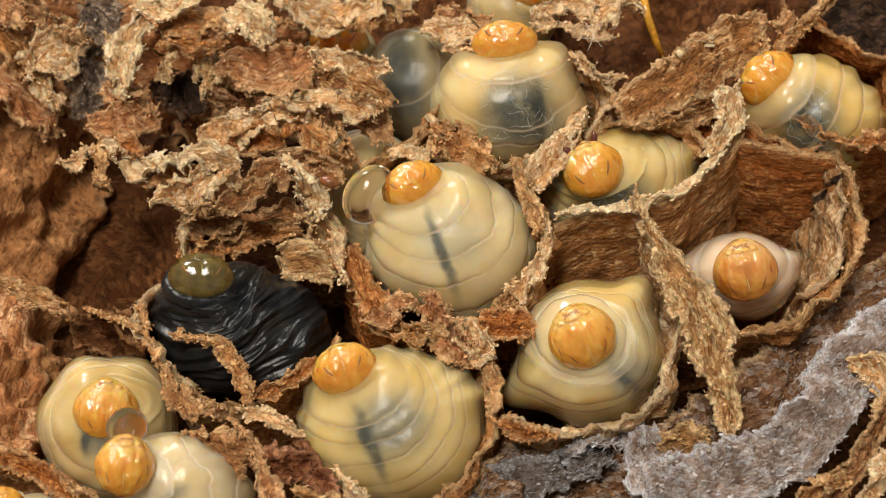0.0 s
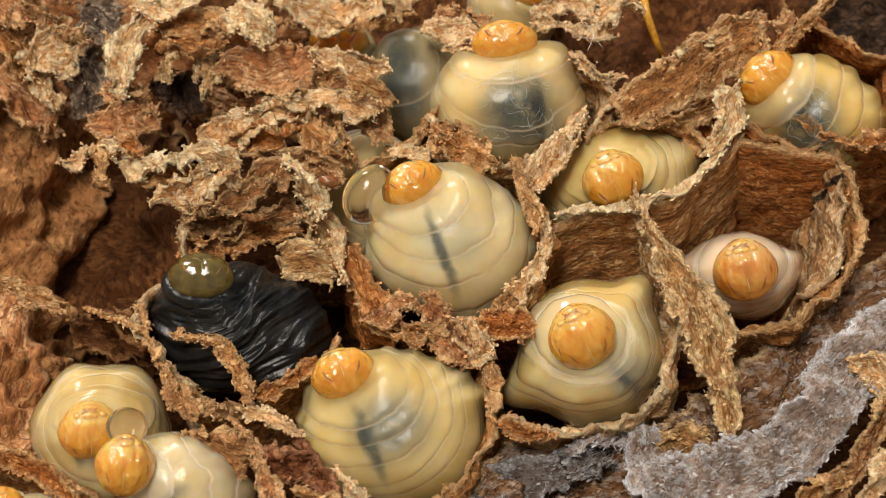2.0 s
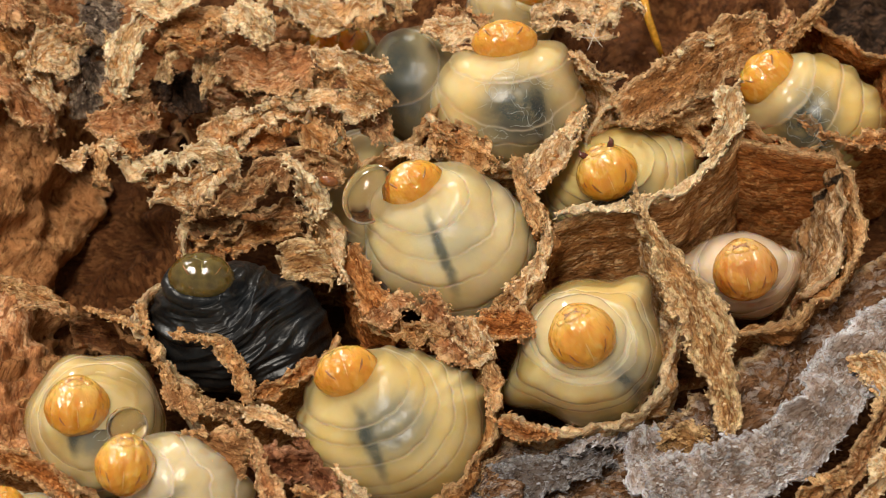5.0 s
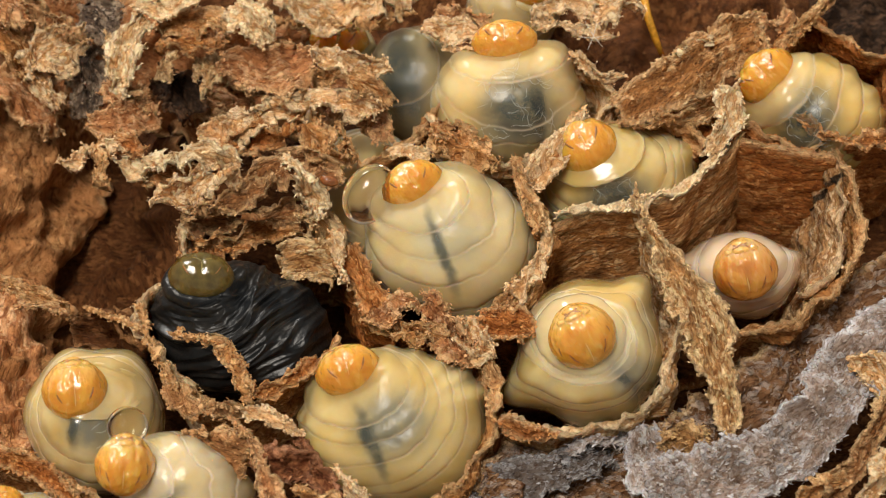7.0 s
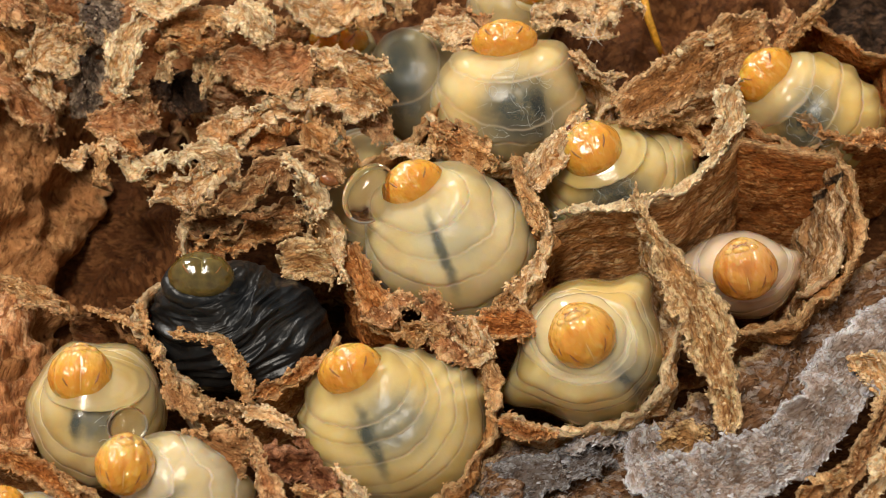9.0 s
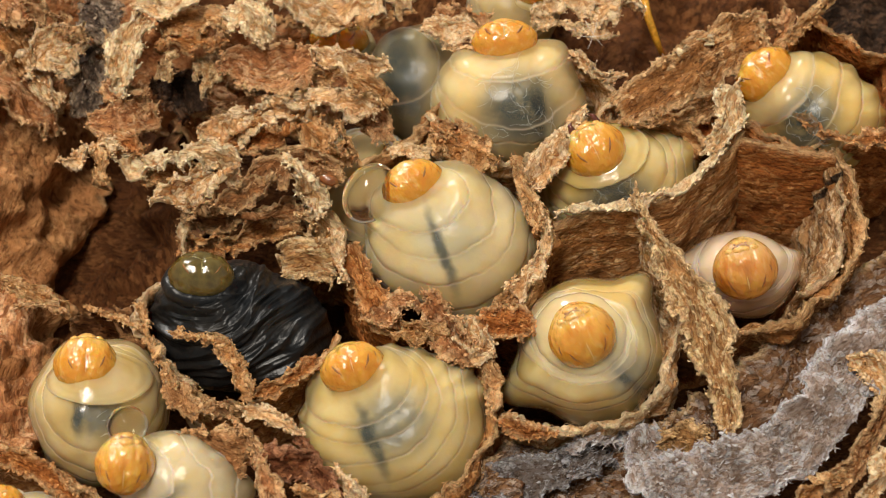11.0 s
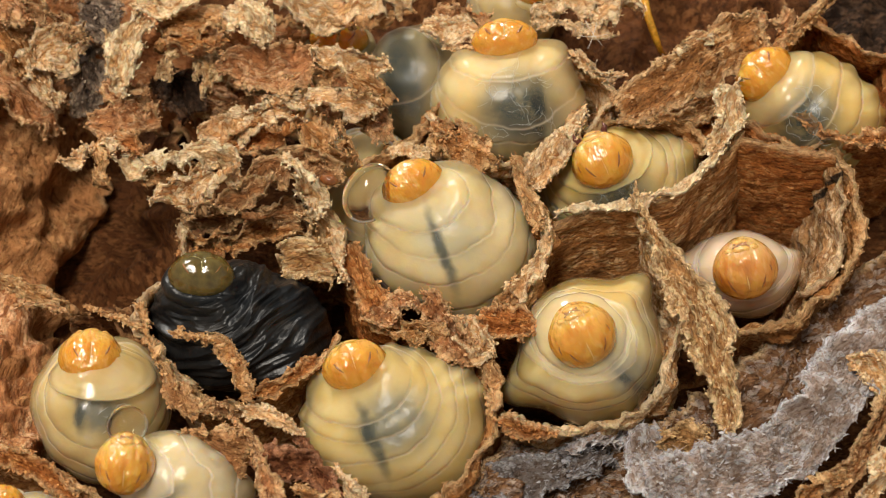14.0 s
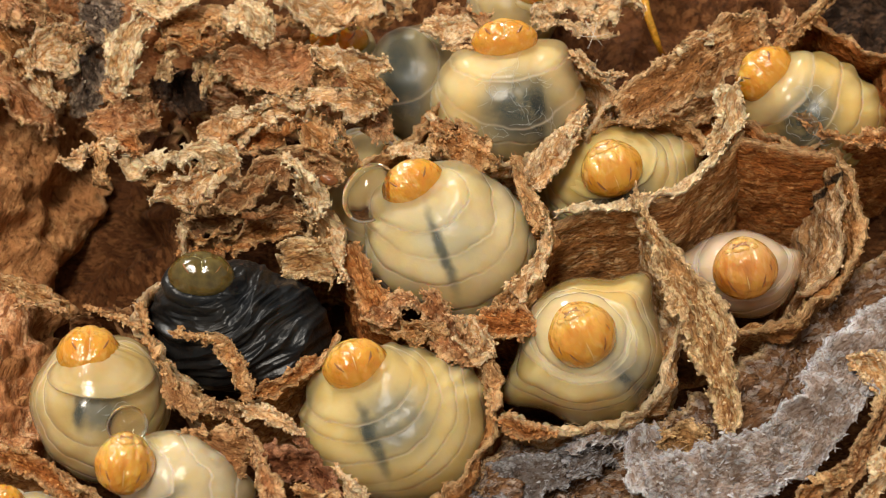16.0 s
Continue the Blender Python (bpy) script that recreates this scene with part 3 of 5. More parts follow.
def ring_cap(ellipse, level, dome, lip, wavy, scallop, bumps=()):
    """One overlapping body ring: a plate that follows the dome, with a rounded lip. In units, from the larva's middle."""
    ex, ey, rx, ry, turn = ellipse
    c, s = math.cos(radians(turn)), math.sin(radians(turn))
    seed = next_seed()
    nu = 84
    rim = 4.0
    mean = (rx + ry) / 2
    radii = [0.8 * t / 24 for t in range(25)] + [0.8 + (0.2 - rim / mean) * t / 6 for t in range(1, 7)]
    radii += [1 - rim / mean * (1 - math.sin(a * math.pi / 10)) for a in (1, 2, 3, 4, 5)]
    verts, faces = [], []
    waves = []
    for i in range(nu):
        g = 2 * math.pi * i / nu
        d = Vector((math.cos(g), math.sin(g), 0))
        w = 1 + wavy * fbm(d * 1.6 + Vector((0, 0, seed)), 3) + scallop * abs(noise.noise(d * 4 + Vector((0, 0, seed + 3)))) + swell(g, bumps)
        waves.append((d.x, d.y, w))
    for ro in radii:
        away = (1 - ro) * mean
        drop = rim * (1 - math.sqrt(max(0.0, 1 - (1 - away / rim) ** 2))) if away < rim else 0.0
        for cx, cy, w in waves:
            a, b = cx * rx * ro * w, cy * ry * ro * w
            x, y = ex + a * c - b * s, ey + b * c + a * s
            verts.append(Vector((x, y, dome.height(x, y) + level + lip * ro ** 5 - drop + 2.6 * max(0.0, ro - 0.3) * math.sin(ro * 30 + 2.5 * cx + seed) * (0.6 + 0.5 * cy))))
    for inset, down in ((0.99, 30), (0.8, 90)):
        for cx, cy, w in waves:
            a, b = cx * rx * inset * w, cy * ry * inset * w
            x, y = ex + a * c - b * s, ey + b * c + a * s
            verts.append(Vector((x, y, dome.height(x, y) + level - down)))
    rows = len(radii) + 2
    for j in range(rows - 1):
        for i in range(nu):
            a, b = j * nu + i, j * nu + (i + 1) % nu
            faces.append((a, a + nu, b + nu, b))
    faces.append(tuple(reversed([(rows - 1) * nu + i for i in range(nu)])))
    return verts, faces


class Ring:
    """The outline of one body ring on the dome, a little uneven."""

    def __init__(self, ellipse, wavy, scallop, bumps):
        self.x, self.y, self.rx, self.ry, turn = ellipse
        self.c, self.s = math.cos(radians(turn)), math.sin(radians(turn))
        seed = next_seed()
        waves, fades = [], []
        for i in range(181):
            g = 2 * math.pi * i / 180
            d = Vector((math.cos(g), math.sin(g), 0))
            waves.append(1 + wavy * fbm(d * 1.6 + Vector((0, 0, seed)), 3) + scallop * abs(noise.noise(d * 4 + Vector((0, 0, seed + 3)))) + swell(g, bumps))
            fades.append(min(1.0, max(0.25, 0.75 + 0.9 * noise.noise(d * 1.3 + Vector((0, 0, seed + 6))))))
        self.waves, self.fades = np.array(waves), np.array(fades)

    def inside(self, x, y):
        """How far inside the outline, in units, and how clear the fold is there."""
        a, b = x - self.x, y - self.y
        a, b = (a * self.c + b * self.s) / self.rx, (b * self.c - a * self.s) / self.ry
        g = np.degrees(np.arctan2(b, a)) % 360 / 2
        at = np.arange(181)
        return (np.interp(g, at, self.waves) - np.hypot(a, b)) * (self.rx + self.ry) / 2, np.interp(g, at, self.fades)


def body_folds(rings, x, y, roll, step, dense):
    """Height of the body's overlapping rolls over places x, y (arrays), and where their thin lips lie;
    the first rings may be dense, hiding what is below."""
    up, pale, done = np.zeros_like(x), np.zeros_like(x), np.zeros(x.shape, bool)
    out, edge = np.full_like(x, 60.0), np.zeros_like(x)
    for i, ring in enumerate(rings):
        e, fade = ring.inside(x, y)
        fade = fade + (0.75 - fade) * np.clip(e / (0.6 * min(ring.rx, ring.ry)), 0, 1)
        here = (e > 0) & ~done
        p = out / (out + np.maximum(e, 0.01))
        amp = 0.75 * roll * fade * np.clip((out + e) / 34, 0.15, 1.0)
        if i == 0:
            q = 1 - np.clip(e / 14, 0, 1)
            h = amp * np.sqrt(1 - q * q)
        else:
            h = 1.3 * amp * p * np.maximum(0, 1 - p ** 5)
        h = h + step * (len(rings) - i)
        up = np.where(here, h, up)
        # mask of the painted glow, on both sides of each lip
        rim = fade * (0.8 * np.exp(-(e / 2.5) ** 2) + 0.3 * np.exp(-np.maximum(e, 0) / 12))
        pale = np.where(here, np.maximum(rim, edge) + (0.32 if i < dense else 0.0), pale)
        done |= here
        out = np.where(done, out, np.maximum(0.0, -e))
        edge = np.where(e < 0, edge + fade * np.exp(-(e / 2.1) ** 2), edge)
    pale = np.clip(np.where(done, pale, edge), 0, 1)
    up = np.where(done, up, 0.75 * roll * np.clip(out / 26, 0, 1))
    return up, pale


def larva(at, label, mat, rings, last, depth, head, head_mat=HEAD, jaws=0.0, step=0.35, roll=7.0, wavy=0.05,
          scallop=0.0, crumple=0.0, bumps=(), bulges=(), mouth=True, collars=0, hood=1.0, dense=0, group="larvae in the comb"):
    """A curled larva: overlapping body rings (x, y, half width, half height, turn) from the one behind the head outwards,
    and its whole outline (last); bumps (direction, amount, spread) shape that outline, bulges (x, y, radius, amount) its back.
    The first rings may be plates of their own (collars). All from the larva's middle."""
    x, y, h = at
    s = near(y, h)[1]
    root = new("larva", None)
    root.empty_display_size = 0.001
    root.matrix_basis = stand(x, y, h)
    tagged(root, label, "larva", group)
    bx, by, brx, bry, bturn = last
    dome = Dome(bx, by, brx, bry, bturn, depth, bulges)

    def add(name, verts, faces, lips):
        lo = Vector([float(c) for c in np.mean(np.array(verts), axis=0)])
        me = mesh_of(name, [(Vector(v) - lo) * U * s for v in verts], faces, mat[{"body": 0, "flesh": 1, "collar": 3}[name]], True, {"rest": [tuple(v) for v in verts]}, {"lip": lips})
        return part(name, me, root, "", Matrix.Translation(lo * U * s))

    parts, folds = [], []
    for i, ring in enumerate(rings):
        share = (i / max(1, len(rings))) ** 1.5
        shape = [(a, q * share, w) for a, q, w in bumps]
        if i < collars:
            verts, faces = ring_cap(ring, (len(rings) - i) * 2.2, dome, 1.0, wavy, scallop, shape)
            parts.append(add("collar", verts, faces, [max(0.0, (q // 84 - 30) / 5) if q // 84 < 36 else 0.5 for q in range(len(verts))]))
        else:
            folds.append(Ring(ring, wavy, scallop, shape))
    nu, nv, low = 280, 110, 14
    th = np.concatenate([np.linspace(0, math.pi / 2, nv + 1), math.pi / 2 * (1 + np.arange(1, low + 1) / low)])
    g = 2 * math.pi * np.arange(nu) / nu
    dx, dy, dz = np.sin(th)[:, None] * np.cos(g), np.sin(th)[:, None] * np.sin(g), np.repeat(np.cos(th)[:, None], nu, 1)
    lumps = np.array([[fbm((a * 1.6, b * 1.6, dome.seed), 2) for a, b in zip(ra, rb)] for ra, rb in zip(dx, dy)])
    w = 1 + 0.5 * wavy * lumps + np.array([swell(a, bumps) for a in g]) * np.sin(th)[:, None] ** 2
    px, py = bx + (dx * brx * dome.c - dy * bry * dome.s) * w, by + (dy * bry * dome.c + dx * brx * dome.s) * w
    nx, ny, nz = dx / brx, dy / bry, dz / depth
    nx, ny = nx * dome.c - ny * dome.s, ny * dome.c + nx * dome.s
    size = np.sqrt(nx ** 2 + ny ** 2 + nz ** 2)
    up, pale = body_folds(folds, px, py, roll, step, dense)
    up = up + 4 * lumps
    if crumple:
        # long creases that sweep round the head, split by finer ones
        cx, cy = rings[0][0], rings[0][1] + 40
        for j in range(nv + low + 1):
            for i in range(nu):
                a, b = px[j, i] - cx, (py[j, i] - cy) * 1.25
                far, way = math.hypot(a, b), math.atan2(b, a)
                far += 34 * noise.noise(Vector((px[j, i] * 0.011, py[j, i] * 0.011, dome.seed)))
                r = 1 - 2.4 * abs(noise.noise(Vector((far * 0.024, way * 1.5, dome.seed + 1))))
                r2 = 1 - 2.2 * abs(noise.noise(Vector((far * 0.06, way * 2.6, dome.seed + 2))))
                r3 = 1 - 2 * abs(noise.noise(Vector((far * 0.2, way * 4, dome.seed + 3))))
                up[j, i] += crumple * (0.35 + 0.65 * max(0.0, dz[j, i])) * (r + 0.5 * r2 + 0.18 * r3)
    for gx, gy, r, amount in bulges:
        up = up + amount * np.exp(-((px - gx) ** 2 + (py - gy) ** 2) / (r * r)) * np.maximum(0, dz) ** 0.5
    fade = np.where(dz < 0, np.maximum(0, 1 + dz * 3), 1.0)
    up = up * fade
    body = np.stack([px + nx / size * up, py + ny / size * up, depth * dz + nz / size * up], 2).reshape(-1, 3)
    faces = []
    for j in range(nv + low):
        for i in range(nu):
            a, b = j * nu + i, j * nu + (i + 1) % nu
            faces.append((a, a + nu, b + nu, b))
    parts.append(add("body", [tuple(v) for v in body], faces, (pale * fade).ravel()))
    if mat != BLACK:
        # the flesh, a little inside the skin
        inner = 0.94 + 0.012 * lumps
        flesh = np.stack([bx + (px - bx) * inner, by + (py - by) * inner, (depth - 7) * dz * (1 + 0.03 * lumps)], 2)[::2, ::3]
        rows, cols = flesh.shape[:2]
        meat = add("flesh", [tuple(v) for v in flesh.reshape(-1, 3)], [(j * cols + i, (j + 1) * cols + i, (j + 1) * cols + (i + 1) % cols, j * cols + (i + 1) % cols)
                                                                    for j in range(rows - 1) for i in range(cols)], [0.0] * (rows * cols))
        meat["label"] = "soft pale flesh seen through the skin"
        meat.parent = parts[-1]
        meat.location = meat.location - parts[-1].location
    if head is None:
        return root, None, parts, s, dome
    hx, hy, hh, size, turns = head
    hh += max(20, dome.height(hx * 0.8, hy * 0.8))
    skull = larva_head(root, (hx, hy, hh), size, turns, s, head_mat, jaws, True, mouth, mat[2] if hood else None, hood)
    return root, skull, parts, s, dome


def droplet(at, radii, turn, label):
    x, y, h = at
    s = near(y, h)[1]
    v, f = lump_sphere(radii, next_seed(), 0.02, 1.2, 0, 48, 32)
    ob = new("droplet", mesh_of("droplet", [q * U * s for q in v], f, DROP))
    ob.matrix_basis = stand(x, y, h) @ pose(0, 0, 0, 0, 0, turn)
    return tagged(ob, label, "droplet")


# ---- the ground and the comb's floor ----
def relief(name, x0, x1, y0, y1, z, step, swell, mat, label, category="", kind=""):
    """A level sheet of rough paper in metres."""
    nx, ny = int((x1 - x0) / step), int((y1 - y0) / step)
    verts, faces, g = [], [], []
    for j in range(ny + 1):
        for i in range(nx + 1):
            x, y = x0 + (x1 - x0) * i / nx, y0 + (y1 - y0) * j / ny
            q = Vector((x / U * 0.004, y / U * 0.004, 3.3))
            verts.append((x, y, z + swell * (fbm(q, 3) + 0.35 * fbm(q * 7, 3))))
            g.append((x / U, y / U, 1.0))
    for j in range(ny):
        for i in range(nx):
            a = j * (nx + 1) + i
            faces.append((a, a + 1, a + nx + 2, a + nx + 1))
    ob = new(name, mesh_of(name, verts, faces, mat, True, {"grain": g}, {"edge": [0.0] * len(verts)}))
    return tagged(ob, label, category, "", kind)


relief("ground", -0.4, 0.4, -0.4, 0.4, 0.0, 0.004, 0.0004, FELT_BROWN, "rough brown fibre board under the nest", "ground", "structure")
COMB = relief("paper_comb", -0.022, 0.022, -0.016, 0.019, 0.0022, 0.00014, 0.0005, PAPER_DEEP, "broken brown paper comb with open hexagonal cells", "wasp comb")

T_TAN = "torn flake of tan nest paper with frayed edges"
T_PALE = "pale splintery flake of chewed wood paper"
T_RED = "russet brown torn flake of nest paper"
T_DARK = "dark stained flake of nest paper"

# ---- cell walls ----
# between the wriggling larva, the small rosy one and the one below
wall([(978, 396, 10), (1040, 374, 16), (1110, 368, 16), (1160, 358, 22), (1205, 335, 24), (1250, 300, 26), (1292, 262, 30), (1316, 232, 34)], 250, PAPER, (0.05, -0.38), 12, 520, torn=6, warp=0.35, rough=0.28)
wall([(1308, 246, 30), (1350, 256, 22), (1400, 266, 18), (1450, 272, 16), (1482, 272, 20)], 250, PAPER_RED, (0, -0.25), 14, 320, warp=0.3, rough=0.28)
wall([(1478, 262, 26), (1500, 305, 26), (1520, 355, 22), (1528, 415, 18), (1520, 462, 14), (1490, 500, 10), (1450, 536, 8), (1400, 562, 4), (1340, 580, 0), (1300, 600, -6)], 210, PAPER, (-0.18, 0), 11, 620)
wall([(1466, 264, 14), (1480, 305, 12), (1494, 360, 8), (1496, 420, 4), (1470, 480, 0), (1420, 525, -6)], 190, PAPER_MOULD, (-0.2, 0.0), 9, 240)
# round the larva that faces out
wall([(1128, 345, 40), (1150, 410, 42), (1175, 480, 36), (1192, 545, 30), (1196, 600, 26), (1184, 645, 22), (1165, 690, 18), (1120, 733, 14), (1062, 752, 12), (1000, 764, 14), (940, 756, 10), (885, 742, 4)], 230, PAPER_PALE, (0.06, 0), 10, 700, torn=7)
wall([(852, 628, 10), (868, 690, 14), (874, 745, 14), (856, 795, 14), (828, 846, 12), (780, 884, 10), (720, 900, 8)], 220, PAPER, (0.05, 0), 11, 420)
# round the big pale larva
wall([(598, 405, 22), (606, 452, 24), (628, 500, 22), (650, 560, 18), (700, 596, 14)], 220, PAPER_RED, (0, 0.03), 14, 420)
wall([(908, 280, 20), (928, 330, 26), (958, 390, 30), (972, 420, 28), (958, 470, 24), (936, 520, 18), (896, 560, 10)], 210, PAPER, (0.0, 0), 12, 440)
wall([(640, 555, 6), (720, 575, 12), (790, 570, 10), (860, 570, 8), (930, 560, 6)], 200, PAPER_RED, (0, -0.1), 16, 420)
wall([(1050, 232, 0), (1110, 214, 2), (1170, 208, 4), (1222, 222, 6), (1246, 262, 8)], 220, PAPER, (0, 0), 10, 160)
# below the grey-bellied larva
wall([(756, 205, 2), (780, 240, 14), (830, 268, 18), (888, 290, 18), (936, 288, 18), (985, 252, 20), (1034, 206, 22)], 200, PAPER_PALE, (0, 0), 14, 460)
wall([(808, 150, -10), (770, 190, -8), (740, 222, -6), (700, 262, -10), (640, 300, -20)], 190, PAPER, (0, 0), 10, 220)
wall([(1018, 96, 6), (1052, 130, 10), (1082, 172, 14), (1062, 215, 18), (1032, 240, 16)], 190, PAPER_PALE, (0, 0), 12, 260)
# behind the larva in the upper corner
wall([(1378, 86, 10), (1412, 50, 20), (1444, 24, 26), (1476, 48, 22), (1520, 74, 18), (1580, 92, 14), (1640, 110, 10)], 230, PAPER_RED, (0, 0.02), 10, 360)
wall([(1316, 232, 22), (1370, 244, 10), (1430, 262, 8), (1500, 258, 10), (1580, 250, 12), (1640, 240, 12)], 230, PAPER_RED, (0, 0), 12, 380)
wall([(1578, 92, 8), (1580, 160, 6), (1600, 230, 4)], 230, PAPER_RED, (0, 0), 10, 60)
# round the black larva
wall([(306, 400, -10), (312, 450, -4), (284, 500, 4), (240, 548, 10), (262, 602, 14), (300, 664, 14), (340, 690, 12)], 210, PAPER_PALE, (0.04, 0), 10, 460)
wall([(340, 690, 10), (428, 724, 14), (492, 698, 16), (548, 650, 16), (604, 598, 12)], 200, PAPER, (0, 0), 10, 380)
wall([(488, 458, -6), (540, 436, 0), (598, 424, 4)], 200, PAPER_GREEN, (0.05, 0.05), 11, 220)
# lower left cell
wall([(160, 548, -4), (210, 575, 0), (262, 606, 4)], 210, PAPER_DEEP, (0, 0), 10, 140)
wall([(-40, 796, 10), (30, 806, 14), (90, 838, 12), (150, 878, 10), (200, 910, 8)], 180, PAPER, (0, 0), 12, 260)

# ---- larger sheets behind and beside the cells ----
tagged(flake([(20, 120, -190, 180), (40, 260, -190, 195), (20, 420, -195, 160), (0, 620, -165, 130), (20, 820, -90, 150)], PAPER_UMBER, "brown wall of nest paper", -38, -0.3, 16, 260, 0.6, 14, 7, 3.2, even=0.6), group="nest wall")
# the hollow's shade is painted here by the dark paper colour
tagged(flake([(180, 160, -320, 145), (200, 330, -350, 165), (210, 480, -340, 160), (180, 640, -290, 135)], PAPER_DEEP, "hollow wall of nest paper, coloured dark for its shade", 10, 0.7, 14, 120, 0.6, 12, 7, 3.4, even=0.6), group="nest wall")
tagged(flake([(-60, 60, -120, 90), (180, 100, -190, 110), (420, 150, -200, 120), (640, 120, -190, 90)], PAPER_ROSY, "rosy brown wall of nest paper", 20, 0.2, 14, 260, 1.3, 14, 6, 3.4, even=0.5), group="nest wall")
# far wall with the shade of its depth in the paper colour
tagged(flake([(640, 60, -240, 120), (860, 40, -250, 130), (1100, 60, -240, 140), (1390, 30, -240, 120)], PAPER_DEEP, "brown far wall of nest paper, coloured dark for shade", -10, 0.2, 14, 200, 1.3, 14, 6, 3.4, even=0.5), group="nest wall")

# near-black sheet: paints the shade of the deep hollow in this corner
flake([(1440, 40, -270, 70), (1520, 20, -270, 80), (1620, 40, -260, 80)], PAPER_BLACK, "far wall of nest paper, coloured black for a hollow's shade", 0, 0.3, 12, 60, 1, 10, 7, 2)

tagged(flake([(-30, 520, -150, 60), (0, 620, -130, 82), (10, 720, -100, 84), (0, 830, -70, 80)], PAPER_ROSY, "rosy tan wall of nest paper", -30, -0.2, 14, 200, 1.0, 14, 6, 2.6, even=0.6), group="nest wall")

# ---- felt at the comb's edge ----
FELT_LABEL = "grey fibrous felt of shredded nest paper"
flake([(850, 900, -70, 70), (960, 850, -80, 80), (1090, 830, -90, 70), (1230, 800, -100, 80), (1400, 700, -110, 100), (1560, 560, -110, 90), (1660, 480, -110, 80)], FELT_BROWN, "matted brown fibre pad", 15, 0.1, 18, 1800, 1.9, 14, 7, 2.5, "fibre_pad", "nest felt", even=0.5, hair=1.5, crumbs=2.2)
flake([(1140, 760, -30, 26), (1150, 830, 0, 40), (1190, 880, 20, 50), (1260, 890, 24, 60)], FELT, FELT_LABEL, 10, 0.2, 12, 700, 0.5, 12, 5, 2.2, "grey_felt", "nest felt", even=0.45, hair=1.5, crumbs=2.2)
flake([(1150, 884, 20, 66), (1280, 842, 26, 64), (1390, 800, 26, 58), (1450, 740, 24, 56), (1500, 660, 20, 60), (1540, 600, 12, 50), (1600, 560, 6, 40)], FELT, FELT_LABEL, 14, 0.1, 16, 1400, 0.5, 12, 5, 2.4, "grey_felt", "nest felt", even=0.45, hair=1.5, crumbs=2.2)
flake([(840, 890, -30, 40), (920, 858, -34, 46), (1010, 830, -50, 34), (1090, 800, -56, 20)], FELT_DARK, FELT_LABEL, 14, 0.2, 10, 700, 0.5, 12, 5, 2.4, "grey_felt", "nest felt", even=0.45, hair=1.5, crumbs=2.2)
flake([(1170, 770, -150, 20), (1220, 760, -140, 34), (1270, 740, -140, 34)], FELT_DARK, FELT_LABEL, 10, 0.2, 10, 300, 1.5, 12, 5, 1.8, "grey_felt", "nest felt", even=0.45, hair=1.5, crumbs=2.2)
flake([(1168, 790, -40, 20), (1206, 780, -34, 34), (1246, 790, -40, 24)], FELT_TAWNY, "matted tawny fibre pad", 10, 0.3, 10, 420, 1.9, 12, 5, 1.8, "fibre_pad", "nest felt", even=0.5, hair=1.3)
flake([(1010, 800, -40, 10), (1070, 776, -30, 16), (1130, 768, -30, 14)], FELT, FELT_LABEL, 10, 0.2, 10, 300, 1.5, 12, 5, 1.8, "grey_felt", "nest felt", even=0.45, hair=1.5, crumbs=2.2)
flake([(1500, 640, 20, 12), (1540, 650, 26, 34), (1580, 690, 26, 40)], PAPER_PALE, T_PALE, 10, 0.2, 8, 160)
flake([(1470, 884, 34, 20), (1520, 820, 30, 24), (1560, 740, 24, 22), (1590, 680, 20, 20)], PAPER_DARK, T_DARK, 30, 0.3, 8, 160)
flake([(1400, 900, 40, 14), (1450, 860, 36, 22), (1500, 850, 34, 16)], PAPER, T_TAN, 30, 0.3, 7, 120)
flake([(1520, 890, 40, 18), (1550, 850, 36, 24), (1580, 800, 30, 20)], PAPER_PALE, T_PALE, 20, 0.3, 7, 120)

# ---- flakes that stand on the rims ----
flake([(1126, 338, 54, 5), (1140, 385, 58, 10), (1166, 440, 58, 20), (1206, 505, 56, 36), (1244, 575, 50, 50), (1262, 640, 44, 40), (1284, 700, 36, 28), (1288, 760, 26, 18), (1280, 796, 20, 6)], PAPER_GREEN, "tapering greenish tan flake of nest paper", 8, 0.25, 9, 520, 1.5, 12, 4)
flake([(1256, 276, 40, 14), (1276, 238, 48, 26), (1288, 205, 54, 32), (1292, 176, 58, 26), (1306, 152, 60, 10)], PAPER_CREAM, T_PALE, 6, 0.25, 9, 260)
flake([(1090, 222, -70, 18), (1160, 206, -60, 30), (1230, 190, -60, 34), (1290, 170, -70, 24)], PAPER, T_TAN, -6, 0.2, 9, 160, 1.1)
flake([(1218, 212, -130, 20), (1250, 226, -110, 34), (1288, 234, -80, 36), (1318, 222, -70, 24)], PAPER_RED, T_RED, -10, 0.2, 10, 160, 1.1)
flake([(985, 392, 22, 4), (1040, 371, 28, 6), (1110, 364, 30, 7), (1160, 353, 34, 7), (1212, 328, 36, 8), (1256, 292, 40, 8), (1284, 258, 44, 9)], PAPER_CREAM, "pale thickened rim strip of a cell wall", -30, 0.2, 9, 260, 1.0, 4, 3.5)
flake([(1098, 205, 24, 34), (1150, 170, 26, 42), (1210, 138, 28, 46), (1270, 95, 30, 50), (1320, 66, 30, 42), (1352, 50, 30, 30)], PAPER_STREAK, "broad brown flake with streaked grain", 2, 0.1, 10, 520, 1.4, 13, 4)
flake([(1196, 100, 44, 8), (1230, 78, 46, 7), (1262, 72, 46, 10)], PAPER_CREAM, T_PALE, 20, 0.3, 6, 80)
